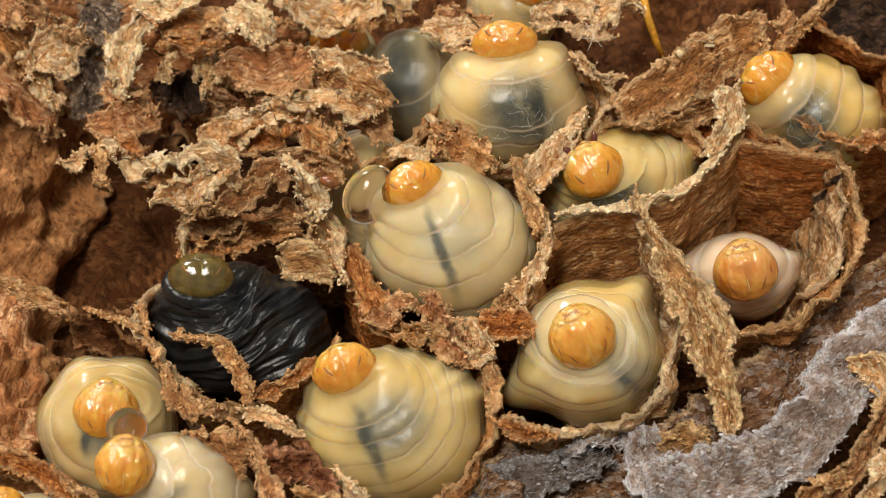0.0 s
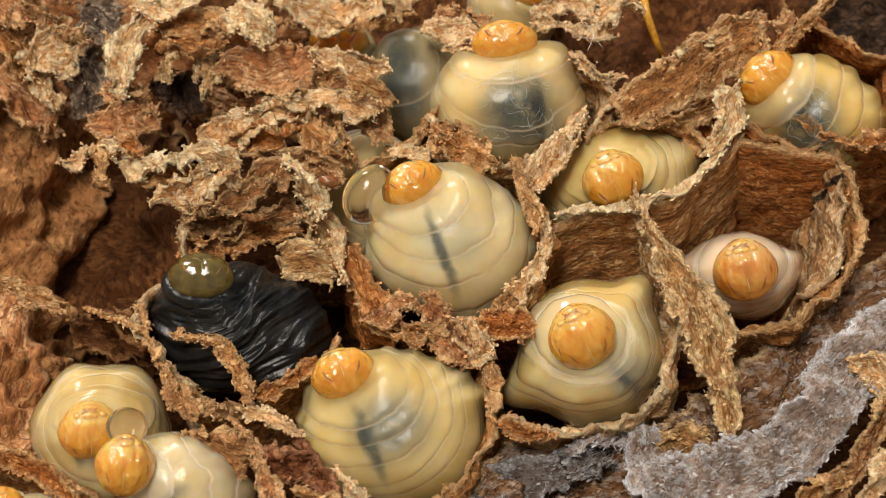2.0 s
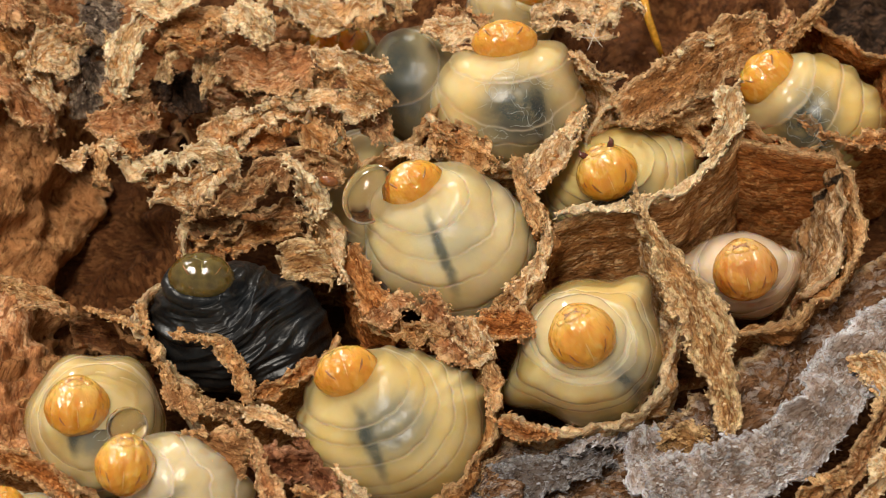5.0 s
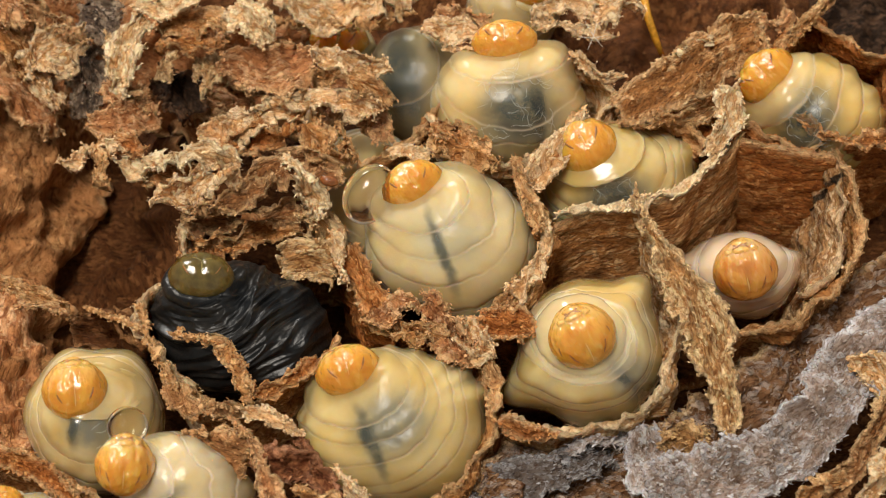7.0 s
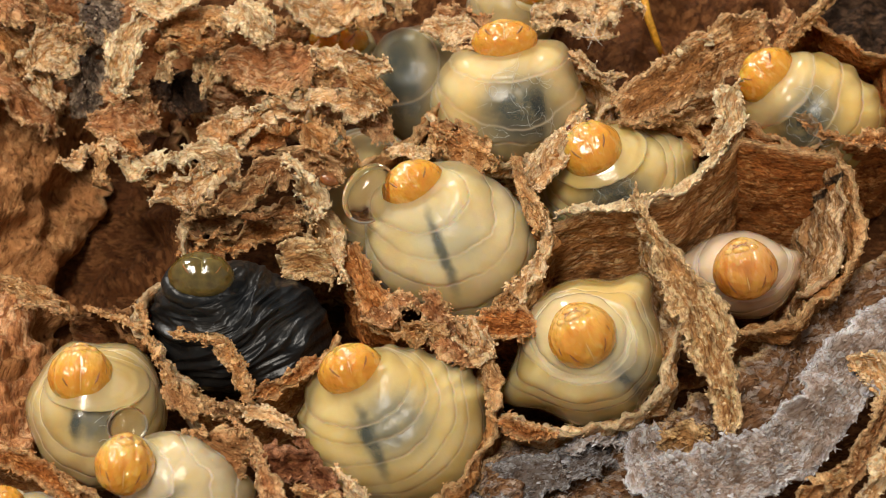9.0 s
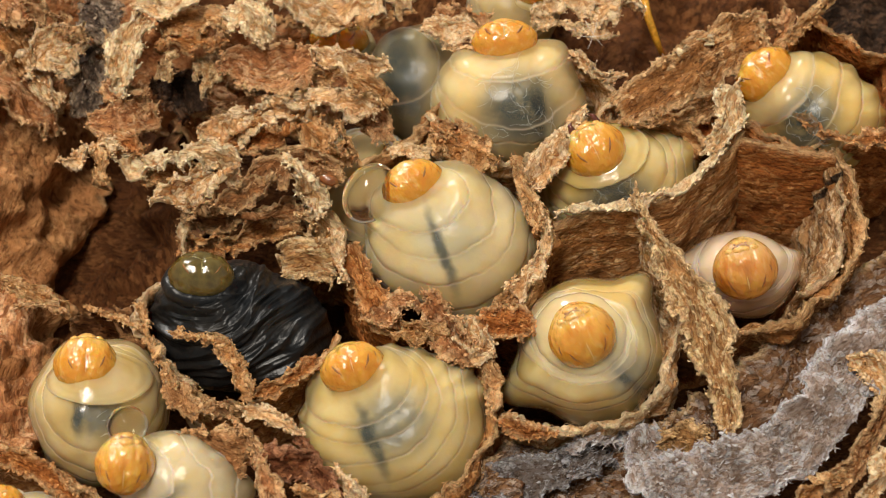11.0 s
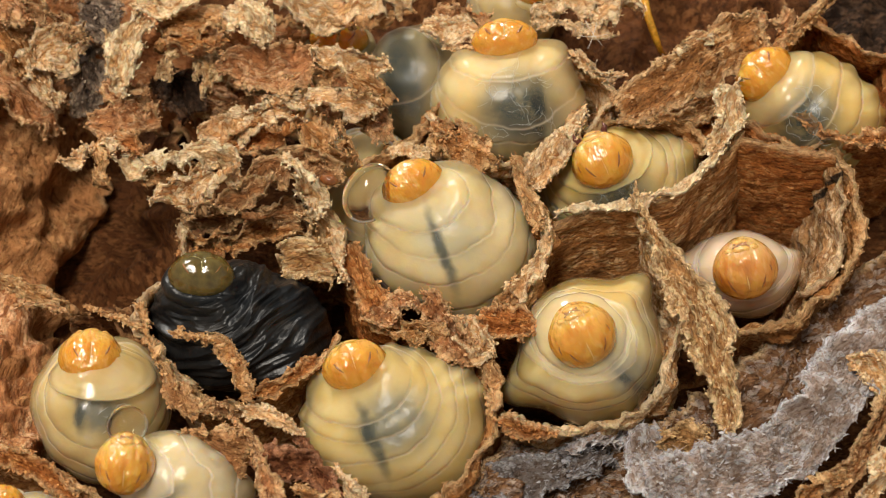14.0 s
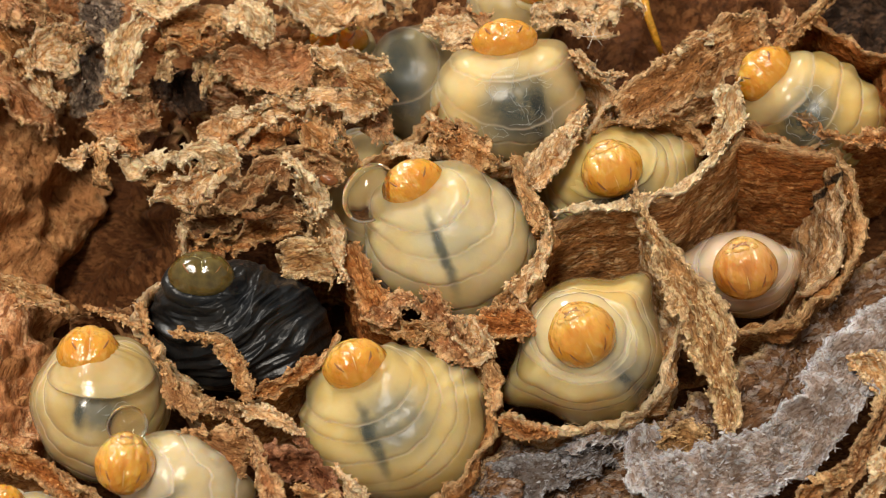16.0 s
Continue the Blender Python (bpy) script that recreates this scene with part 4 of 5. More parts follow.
# dark colour paints the shadow below the rim
flake([(130, 590, -150, 30), (220, 590, -130, 44), (310, 630, -130, 44), (350, 690, -120, 30)], PAPER_DEEP, "recessed flake of nest paper, coloured dark for shade", 10, 0.3, 10, 120)
flake([(1096, 222, 22, 8), (1160, 218, 24, 12), (1230, 200, 26, 12)], PAPER, T_TAN, 40, 0.2, 8, 140)
flake([(1378, 90, 20, 12), (1410, 54, 30, 16), (1446, 22, 36, 14), (1474, -4, 40, 12)], PAPER, T_TAN, 30, 0.2, 8, 160)
flake([(1330, 30, -20, 10), (1380, 46, 0, 12), (1400, 20, 10, 14)], PAPER_ROSY, T_TAN, 30, 0.2, 8, 90)
flake([(1410, 212, 34, 8), (1440, 226, 34, 14), (1480, 246, 30, 12), (1530, 250, 26, 16), (1580, 244, 24, 16)], PAPER_RED, T_RED, 30, 0.3, 8, 240)
flake([(1010, 98, 20, 8), (1040, 120, 22, 20), (1075, 138, 20, 14), (1106, 136, 18, 8)], PAPER_PALE, T_PALE, 20, 0.3, 8, 170)
flake([(1036, 204, 34, 6), (1012, 234, 36, 18), (984, 268, 32, 30), (956, 306, 24, 32), (942, 336, 12, 18)], PAPER_PALE, T_PALE, 16, 0.2, 8, 300, 1.6)
flake([(1040, 200, 40, 4), (1016, 222, 42, 10), (996, 240, 40, 8)], PAPER_CREAM, T_PALE, 25, 0.3, 8, 120)
flake([(768, 232, 30, 12), (796, 252, 36, 26), (836, 272, 38, 22), (880, 288, 34, 14)], PAPER, T_TAN, 12, 0.5, 9, 300, 2.2, 14, 4, 2.0)
flake([(766, 226, 40, 8), (784, 236, 44, 16), (806, 250, 42, 12)], PAPER_RED, T_RED, 10, 0.5, 9, 120, 2.2)
flake([(690, 276, 8, 8), (722, 272, 12, 12), (760, 276, 12, 8)], PAPER_PALE, T_PALE, 20, 0.3, 7, 110)
flake([(906, 282, 50, 5), (922, 330, 50, 9), (946, 380, 46, 14), (958, 410, 42, 10)], PAPER, T_TAN, 30, 0.3, 8, 170)
flake([(970, 396, 36, 8), (962, 440, 36, 10), (940, 490, 32, 16), (910, 530, 26, 14)], PAPER_PALE, T_PALE, 30, 0.3, 8, 170)
flake([(612, 440, 40, 26), (634, 490, 40, 30), (668, 540, 34, 30), (690, 590, 26, 20)], PAPER_RED, T_RED, 25, -0.3, 10, 260, 1.4)
flake([(596, 410, 36, 12), (598, 450, 40, 10), (612, 500, 36, 12)], PAPER_PALE, T_PALE, 35, 0.2, 7, 140)
flake([(648, 574, 24, 12), (690, 548, 36, 26), (722, 540, 40, 20), (740, 548, 40, 6)], PAPER_ROSY, "rosy tan flake of corrugated nest paper", -18, 0.5, 8, 200, 1.5, 10, 4, 1.0, ripple=5)
flake([(752, 522, 58, 14), (768, 545, 56, 22), (786, 580, 48, 30), (808, 615, 36, 34), (836, 642, 24, 16)], PAPER_ROSY, "rosy tan flake of corrugated nest paper", 12, 0.35, 9, 320, 1.8, 12, 4, 1.2, ripple=7)
flake([(700, 598, 28, 14), (726, 584, 36, 26), (756, 590, 36, 26), (780, 608, 30, 14)], PAPER, T_TAN, 14, 0.4, 8, 220, 1.8, 12, 4, 1.4, ripple=6)
flake([(812, 566, 40, 10), (832, 584, 42, 22), (852, 606, 36, 24), (872, 634, 26, 14)], PAPER_PALE, T_PALE, -14, 0.4, 8, 200, 2.0, 12, 4, 1.4, ripple=6)
flake([(848, 566, 34, 16), (884, 574, 34, 32), (920, 576, 28, 34), (944, 590, 20, 18)], PAPER_RED, "russet corrugated flake of nest paper", 20, 0.3, 9, 260, 1.6, 10, 4, 1.0, ripple=7)
flake([(870, 560, 30, 14), (900, 535, 34, 22), (926, 500, 34, 16)], PAPER, T_TAN, 25, 0.25, 8, 200)
flake([(860, 640, 22, 8), (872, 690, 24, 11), (872, 740, 22, 10)], PAPER, T_TAN, 25, 0.25, 7, 140)
flake([(884, 744, 24, 14), (930, 764, 26, 16), (985, 768, 26, 10)], PAPER_RED, T_RED, 30, 0.25, 7, 170)
# over the black larva
flake([(302, 594, 60, 5), (344, 602, 66, 9), (386, 612, 66, 12), (410, 648, 62, 15), (428, 690, 50, 13), (438, 712, 42, 8)], PAPER, "tan strip of nest paper bent over the black larva", 20, 0.35, 7, 320)
flake([(430, 706, 30, 10), (480, 690, 34, 20), (530, 664, 34, 16), (566, 636, 32, 10)], PAPER_RED, T_RED, 25, 0.25, 7, 220)
flake([(428, 728, 40, 8), (476, 742, 44, 14), (512, 756, 44, 9), (536, 768, 42, 3)], PAPER_PALE, T_PALE, 20, 0.2, 7, 150)
flake([(296, 680, 24, 16), (322, 708, 26, 24), (350, 740, 24, 22)], PAPER_UMBER, "umber flake of nest paper", 20, 0.25, 8, 200)
flake([(242, 540, 26, 6), (262, 590, 30, 7), (292, 650, 30, 10), (318, 690, 26, 9)], PAPER, T_TAN, 30, 0.25, 7, 220)
flake([(362, 730, 40, 10), (386, 722, 44, 14), (412, 728, 42, 10)], PAPER_DARK, T_DARK, 20, 0.25, 7, 110)
flake([(332, 766, 48, 9), (366, 778, 52, 28), (402, 796, 54, 42), (440, 806, 48, 34)], PAPER_UMBER, "umber flake of nest paper with pale crumbs", 15, 0.3, 8, 300, ripple=4)
flake([(412, 742, 46, 7), (440, 772, 54, 11), (456, 806, 58, 9), (466, 842, 54, 13), (486, 890, 48, 28)], PAPER_ROSY, "rosy torn strip of nest paper", 20, 0.35, 8, 160, 1.4)
flake([(446, 806, 40, 16), (484, 822, 40, 34), (524, 828, 36, 34), (548, 838, 30, 16)], PAPER_MAROON, "maroon stained flake of nest paper", 25, 0.3, 8, 160, 1.4, ripple=4)
flake([(530, 770, 6, 12), (556, 830, 12, 18), (600, 890, 14, 22)], PAPER_MAROON, "maroon stained flake of nest paper", 10, 0.3, 8, 200, 1.4)
flake([(596, 832, 70, 3), (612, 856, 70, 10), (640, 890, 66, 18)], PAPER_PALE, T_PALE, 20, 0.2, 7, 110)
flake([(520, 870, 60, 12), (560, 876, 56, 16), (600, 890, 50, 14)], PAPER, T_TAN, 20, 0.2, 7, 140)
flake([(155, 546, 10, 3), (205, 566, 12, 5), (258, 584, 18, 5)], PAPER, T_TAN, 30, 0.2, 7, 140)
flake([(0, 500, -60, 14), (60, 524, -50, 16), (120, 548, -40, 10)], PAPER, T_TAN, 20, 0.2, 8, 120)
flake([(30, 545, -40, 6), (90, 545, -30, 9), (125, 555, -24, 5)], PAPER_ROSY, T_TAN, 20, 0.2, 7, 70)
flake([(-20, 806, 30, 22), (30, 815, 34, 24), (90, 850, 30, 20), (140, 885, 26, 16)], PAPER_RED, T_RED, 20, 0.25, 8, 260)
flake([(500, 470, 0, 34), (545, 460, 4, 40), (596, 470, 4, 44)], PAPER_GREEN, "greenish brown flake of nest paper", 25, 0.2, 8, 220)

# ---- heap of torn flakes over the far cells ----
HEAP = [
    # (x, y, h, half width) along the flake, paper, roll, curl, twist
    ([(-20, 10, -70, 40), (30, 30, -60, 44), (66, 60, -66, 20)], PAPER_ROSY, -24, 0.2, 0),
    ([(40, 4, -20, 8), (80, 26, -10, 12), (118, 52, -8, 12), (152, 80, -14, 8)], PAPER_DARK, 30, 0.3, 0),
    ([(150, 60, -26, 20), (110, 80, -16, 36), (70, 100, -22, 30), (44, 126, -34, 10)], PAPER_PALE, -18, 0.25, 10),
    ([(140, 18, -60, 26), (176, 30, -50, 36), (214, 40, -52, 24)], PAPER_GREY_BROWN, -10, 0.2, 0),
    ([(150, 84, -90, 22), (156, 140, -100, 34), (150, 206, -110, 24)], PAPER_GREY_BROWN, 0, 0.2, 0),
    ([(238, 22, 6, 12), (280, 14, 14, 17), (320, 6, 16, 17), (352, -4, 14, 12)], PAPER_CREAM, -18, 0.3, 10),
    ([(252, 34, 2, 18), (238, 70, 10, 32), (226, 110, 8, 32), (222, 148, 0, 20), (216, 176, -8, 6)], PAPER_CREAM, 0, 0.3, -10),
    ([(196, 70, -20, 10), (204, 110, -16, 16), (212, 150, -20, 10)], PAPER_GREEN, 20, 0.3, 0),
    ([(276, 56, -30, 10), (320, 44, -16, 24), (370, 44, -12, 26), (404, 56, -10, 16)], PAPER, -8, 0.2, 20),
    ([(284, 84, -34, 8), (324, 80, -20, 20), (364, 84, -18, 22), (394, 76, -20, 10)], PAPER_RED, 24, 0.2, 0),
    ([(402, 12, 16, 12), (432, 24, 26, 28), (458, 48, 26, 32), (478, 72, 18, 18)], PAPER_CREAM, -10, 0.25, 10),
    ([(388, 132, -40, 8), (420, 118, -28, 30), (470, 124, -16, 46), (520, 120, -14, 44), (562, 108, -16, 26)], PAPER_ROSY, -16, 0.15, 14),
    ([(430, 158, -30, 8), (480, 168, -18, 12), (540, 150, -14, 10)], PAPER_DARK, 40, 0.2, 0),
    ([(552, 94, 0, 10), (590, 106, 10, 18), (640, 112, 14, 22), (690, 128, 10, 10)], PAPER_PALE, -14, 0.3, 10),
    ([(560, 128, -12, 12), (610, 142, -2, 24), (650, 160, 2, 28), (676, 186, -4, 18)], PAPER, 22, 0.25, -10),
    ([(468, 188, -14, 6), (520, 180, -2, 14), (580, 180, 6, 18), (640, 190, 8, 22), (664, 206, 2, 12)], PAPER_PALE, -12, 0.3, 14),
    ([(352, 246, -20, 10), (390, 228, -8, 20), (450, 212, 2, 24), (510, 202, 4, 22), (556, 196, 0, 12)], PAPER_PALE, -16, 0.3, 12),
    ([(404, 258, -14, 10), (440, 246, -4, 20), (490, 236, 2, 22), (530, 226, 0, 14)], PAPER_RED, 34, 0.4, 0),
    ([(530, 216, -6, 16), (556, 244, 2, 26), (580, 276, 0, 20), (600, 300, -8, 10)], PAPER, 10, 0.3, 20),
    ([(112, 296, -10, 5), (144, 280, 0, 12), (186, 262, 4, 16), (226, 250, 0, 10)], PAPER_PALE, -16, 0.3, 0),
    ([(190, 252, -18, 14), (222, 258, -10, 20), (252, 276, -14, 12)], PAPER_RED, 30, 0.3, 0),
    ([(196, 272, -20, 9), (186, 300, -20, 9), (178, 332, -28, 5)], PAPER, 10, 0.3, 0),
    ([(204, 290, -4, 6), (250, 296, 8, 12), (300, 288, 16, 20), (350, 280, 20, 26), (400, 282, 16, 20), (424, 292, 8, 8)], PAPER_CREAM, -8, 0.25, 14),
    ([(250, 306, -12, 10), (300, 314, -4, 20), (350, 318, -2, 18)], PAPER, 24, 0.2, 0),
    ([(272, 362, 12, 10), (306, 342, 20, 26), (350, 326, 22, 28), (392, 316, 18, 18), (420, 300, 14, 10)], PAPER_PALE, -4, 0.3, 10),
    ([(316, 378, 8, 6), (370, 366, 16, 12), (430, 348, 20, 16), (490, 326, 18, 18)], PAPER_DARK, 20, 0.3, 0),
    ([(430, 330, 4, 14), (480, 306, 14, 28), (540, 300, 18, 34), (584, 318, 12, 22), (604, 328, 6, 8)], PAPER_DARK, -10, 0.25, 10),
    ([(500, 288, 22, 12), (528, 306, 28, 22), (552, 344, 24, 26), (560, 388, 12, 16)], PAPER_CREAM, 6, 0.3, 0),
    ([(318, 394, -40, 14), (400, 388, -30, 22), (480, 384, -30, 24), (548, 378, -34, 18)], PAPER_DARK, 34, 0.2, 0),
    ([(316, 424, -56, 14), (390, 424, -46, 20), (470, 416, -46, 22), (530, 410, -46, 14)], PAPER, 26, 0.2, 0),
    ([(320, 458, -66, 12), (370, 448, -62, 16), (440, 442, -62, 12)], PAPER_RED, 14, 0.2, 0),
    ([(530, 392, -16, 14), (562, 402, -14, 26), (576, 434, -20, 20)], PAPER_GREEN, 10, 0.2, 0),
    ([(464, 6, -70, 10), (550, 22, -62, 24), (640, 18, -62, 24), (740, 4, -66, 14)], PAPER_PALE, -14, 0.25, 0),
    ([(470, 34, -74, 6), (560, 48, -66, 10), (650, 42, -66, 10), (730, 26, -70, 6)], PAPER, 34, 0.2, 0),
    ([(746, 46, -16, 10), (786, 52, -8, 22), (830, 60, -6, 24), (870, 74, -10, 10)], PAPER_PALE, -10, 0.25, 0),
    ([(786, 74, -14, 8), (820, 84, -8, 12), (850, 92, -10, 8)], PAPER_PALE, 30, 0.25, 0),
    ([(770, 30, -36, 14), (820, 40, -28, 18), (866, 44, -28, 14)], PAPER_ROSY, -8, 0.2, 0),
    ([(944, 44, -10, 5), (990, 48, -2, 8), (1050, 58, 2, 7), (1080, 50, -4, 5)], PAPER_PALE, 10, 0.25, 0),
    ([(946, 30, -20, 8), (980, 12, -12, 20), (1030, 2, -10, 22), (1070, -6, -12, 16)], PAPER_PALE, -10, 0.25, 0),
    ([(1040, 18, -16, 16), (1084, 22, -10, 28), (1128, 32, -14, 16)], PAPER_PALE, -6, 0.25, 0),
    ([(54, 130, -70, 14), (78, 156, -60, 24), (98, 192, -66, 16)], PAPER_PALE, 0, 0.3, 0),
    ([(160, 230, -60, 16), (204, 214, -44, 28), (250, 206, -44, 26), (276, 190, -50, 14)], PAPER_ROSY, -14, 0.2, 0),
    ([(190, 160, -56, 20), (220, 180, -46, 26), (262, 174, -50, 20)], PAPER_ROSY, -4, 0.2, 0),
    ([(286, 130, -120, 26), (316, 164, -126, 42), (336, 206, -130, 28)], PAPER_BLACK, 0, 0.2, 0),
    ([(310, 96, -40, 4), (298, 114, -36, 11), (288, 136, -40, 6)], PAPER_GREEN, 0, 0.3, 0),
    ([(352, 106, -70, 14), (372, 136, -60, 22), (360, 170, -66, 14)], PAPER_GREEN, -10, 0.5, 0),
    ([(340, 190, -190, 30), (400, 190, -180, 36), (450, 180, -180, 24)], PAPER_DARK, -8, 0.2, 0),
    ([(-10, 60, -60, 30), (24, 90, -56, 36), (44, 130, -66, 20)], PAPER, -16, 0.2, 0),
    ([(-30, 150, -120, 30), (20, 170, -110, 40), (70, 200, -116, 40), (100, 240, -130, 20)], PAPER_ROSY, -24, 0.2, 0),
    ([(636, 190, -36, 12), (664, 214, -30, 18), (674, 252, -36, 12)], PAPER_ROSY, 0, 0.2, 0),
    ([(600, 226, -30, 14), (616, 256, -24, 18), (622, 292, -30, 12)], PAPER, 16, 0.2, 0),
]
LABELS = {"paper_cream": "cream crumbly flake of chewed wood paper", "paper_pale": T_PALE, "paper_tan": T_TAN, "paper_russet": T_RED, "paper_dark": T_DARK, "paper_near_black": "near-black flake of nest paper", "paper_grey_brown": "dark grey-brown flake of nest paper", "paper_rosy": "rosy brown flake of nest paper", "paper_lichen": "greenish tan flake of nest paper"}
for path, mat, roll, curl, twist in HEAP:
    flake(path, mat, LABELS[mat.name], roll, curl * 1.7, 9, 200, 1.25, 13, 3.6, 2.3, turn=twist, crumbs=1.8)

droplet((686, 270, -20), (9, 12, 8), 0, "tiny clear droplet on torn paper")

# a bead of brown resin at a flake's tip
v, f = lump_sphere((17, 10, 9), 3.3, 0.10, 2.0, 0, 32, 20)
bead = new("resin_bead", mesh_of("resin_bead", [q * U for q in v], f, plain("resin_brown", (0.22, 0.075, 0.02), 0.15, 0.2, 1.0)))
bead.matrix_basis = stand(582, 322, 24) @ pose(0, 0, 0, 0, 0, -12)
tagged(bead, "glossy brown bead of resin on a torn flake", "resin")

# stray fibres
HAIR = plain("fibre_white", (0.78, 0.72, 0.62), 0.4)
for a, b, c in (((1036, 40, 20), (1046, 62, 26), (1066, 84, 20)), ((1024, 66, 22), (1046, 72, 28), (1074, 64, 22)), ((1040, 90, 22), (1050, 70, 28), (1056, 44, 22)),
                ((330, 470, 60), (362, 452, 70), (400, 468, 60))):
    v, f = tube([spot(*between(between(a, b, t / 6), between(b, c, t / 6), t / 6)) for t in range(7)], [0.45 * U] * 7, 5)
    tagged(new("stray_fibre", mesh_of("stray_fibre", v, f, HAIR)), "thin white fibre caught on the paper", "fibre", "stray fibres")

# yellow silk strand
v, f = tube([spot(1138, -10, -40), spot(1146, 30, -60), spot(1160, 70, -90), spot(1172, 100, -120)], [7 * U, 8 * U, 7 * U, 5 * U])
tagged(new("silk_strand", mesh_of("silk_strand", v, f, RESIN)), "amber strand of dried silk among the paper", "silk")

# ---- larvae ----
BLUE = (0.045, 0.065, 0.07)
DUSK = (0.13, 0.155, 0.155)
PALE = skin("skin_pale", (0.89, 0.81, 0.60), (0.84, 0.74, 0.49), ((5, 0, 84, 70, 0, (0.56, 0.54, 0.42), 0.7), (-2, -22, 13, 92, 20, BLUE, 0.85),), 0.33, coat=0.55)
HONEY = skin("skin_honey", (0.81, 0.71, 0.43), (0.77, 0.635, 0.32), ((0, 6, 84, 70, 20, DUSK, 0.8), (-34, -24, 15, 78, 22, BLUE, 0.95),), 0.33, coat=0.5)
CREAM = skin("skin_cream", (0.91, 0.80, 0.50), (0.82, 0.65, 0.30), ((70, -45, 46, 66, 30, DUSK, 0.6), (66, -50, 13, 56, 45, BLUE, 0.95),), 0.15, coat=2.2)
ROSY = skin("skin_rosy", (0.92, 0.76, 0.64), (0.86, 0.66, 0.52), (), 0.17, coat=1.8)
GREY = skin("skin_grey_belly", (0.90, 0.79, 0.52), (0.85, 0.70, 0.40), ((18, -28, 84, 86, 0, (0.062, 0.085, 0.092), 0.97), (50, -20, 14, 66, 8, (0.02, 0.03, 0.036), 0.8),), 0.3, coat=0.6)
GREY_B = skin("skin_blue_belly", (0.90, 0.73, 0.35), (0.86, 0.65, 0.26), ((-10, -24, 66, 84, -20, (0.06, 0.085, 0.095), 1.0),), 0.3, coat=0.6)
WRIGGLE = skin("skin_yellow", (0.95, 0.82, 0.48), (0.92, 0.74, 0.36), ((0, -36, 80, 46, 18, BLUE, 1.0),), 0.15, coat=2.0, reach=0.7)
SIDE = skin("skin_lemon", (0.91, 0.79, 0.50), (0.85, 0.69, 0.37), ((-10, -2, 58, 56, 0, DUSK, 0.85), (-44, 0, 11, 50, 0, BLUE, 0.85),), 0.2, coat=1.3, reach=0.6)
WHITE = skin("skin_white", (0.80, 0.74, 0.60), (0.74, 0.66, 0.49), ((10, -30, 40, 14, 30, DUSK, 0.6),), 0.28, coat=0.7)
# pale skin dimmed in colour, for larvae deep in shade
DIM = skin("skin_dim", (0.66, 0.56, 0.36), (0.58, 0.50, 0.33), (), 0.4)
# slate skin whose colour also holds the shade of the paper above
SHADE = skin("skin_slate_shaded", (0.46, 0.40, 0.27), (0.38, 0.35, 0.25), ((-30, 0, 50, 120, 10, BLUE, 0.9),), 0.4)

larva((785, 425, -50), "big pale cream larva with a dark stripe inside", PALE,
      [(-48, 72, 84, 62, -12), (-30, 60, 118, 92, -14), (-12, 40, 130, 118, -14), (4, 12, 140, 136, -18), (7, 0, 147, 137, -22)], (8, -6, 152, 136, -25), 120,
      (-54, 92, -22, (57, 42, 44), (-38, 0, 24)),
      bulges=[(34, 84, 40, 26), (-110, 60, 34, 12)], bumps=[(70, 0.03, 7), (48, 0.035, 7), (24, 0.03, 7), (2, 0.03, 7)], mouth=False, wavy=0.07, scallop=0.03, roll=11, hood=0)
droplet((654, 345, 70), (45, 57, 36), -32, "clear liquid droplet at the pale larva's mouth")
G_LARVA = larva((690, 760, -60), "honey yellow larva with a dark stripe inside", HONEY,
      [(-62, 70, 92, 66, 10), (-60, 60, 120, 85, 0), (-55, 45, 134, 107, 0), (-38, 34, 146, 128, 0), (-20, 25, 150, 138, 0), (0, 5, 158, 150, 0)], (4, 6, 168, 134, -5), 125,
      (-78, 104, -6, (56, 45, 46), (-25, 0, 18)),
      bumps=[(96, 0.05, 4.5), (80, 0.06, 4.5), (63, 0.08, 4.5), (48, 0.09, 4.5), (32, 0.11, 6.5), (45, 0.04, 25)], bulges=[(-10, 95, 34, 20), (40, 85, 24, 12)], mouth=False, wavy=0.05, scallop=0.03, roll=12, hood=0)
larva((1040, 620, -60), "cream larva facing out of its cell", CREAM,
      [(-12, 24, 76, 68, -15), (-13, 22, 84, 72, -15), (-14, 18, 96, 77, -15), (-4, 4, 112, 98, 0), (-5, -2, 122, 104, 0)], (2, -6, 128, 126, 0), 120,
      (-10, 24, 14, (57, 58, 44), (18, 0, 26)), bumps=[(207, 0.30, 15), (54, 0.26, 13)], roll=12, step=0.7, wavy=0.06, hood=0, dense=3)
larva((1310, 482, -100), "small rosy larva in a deep open cell", ROSY,
      [(4, 12, 74, 58, 0), (5, 10, 84, 62, 0), (0, 0, 98, 70, 0)], (0, -6, 102, 74, 0), 95, (8, 4, 18, (54, 55, 40), (16, 0, 12)), HEAD_PINK, bumps=[(26, 0.12, 12), (164, 0.12, 14)], roll=9, hood=0, dense=2)
B_LARVA = larva((900, 175, -70), "pale yellow larva with a slate grey belly", GREY,
      [(6, 82, 106, 56, 8), (5, 50, 126, 104, 3), (5, 38, 132, 118, 3), (3, 5, 136, 112, 0)], (0, -16, 132, 116, 0), 115, (-7, 98, -12, (56, 35, 36), (-50, 0, 4)), bumps=[(50, 0.12, 13), (131, 0.09, 13)],
      bulges=[(80, 58, 26, 16), (-78, 48, 28, 14)], mouth=False, wavy=0.10, scallop=0.05, roll=8, hood=0)
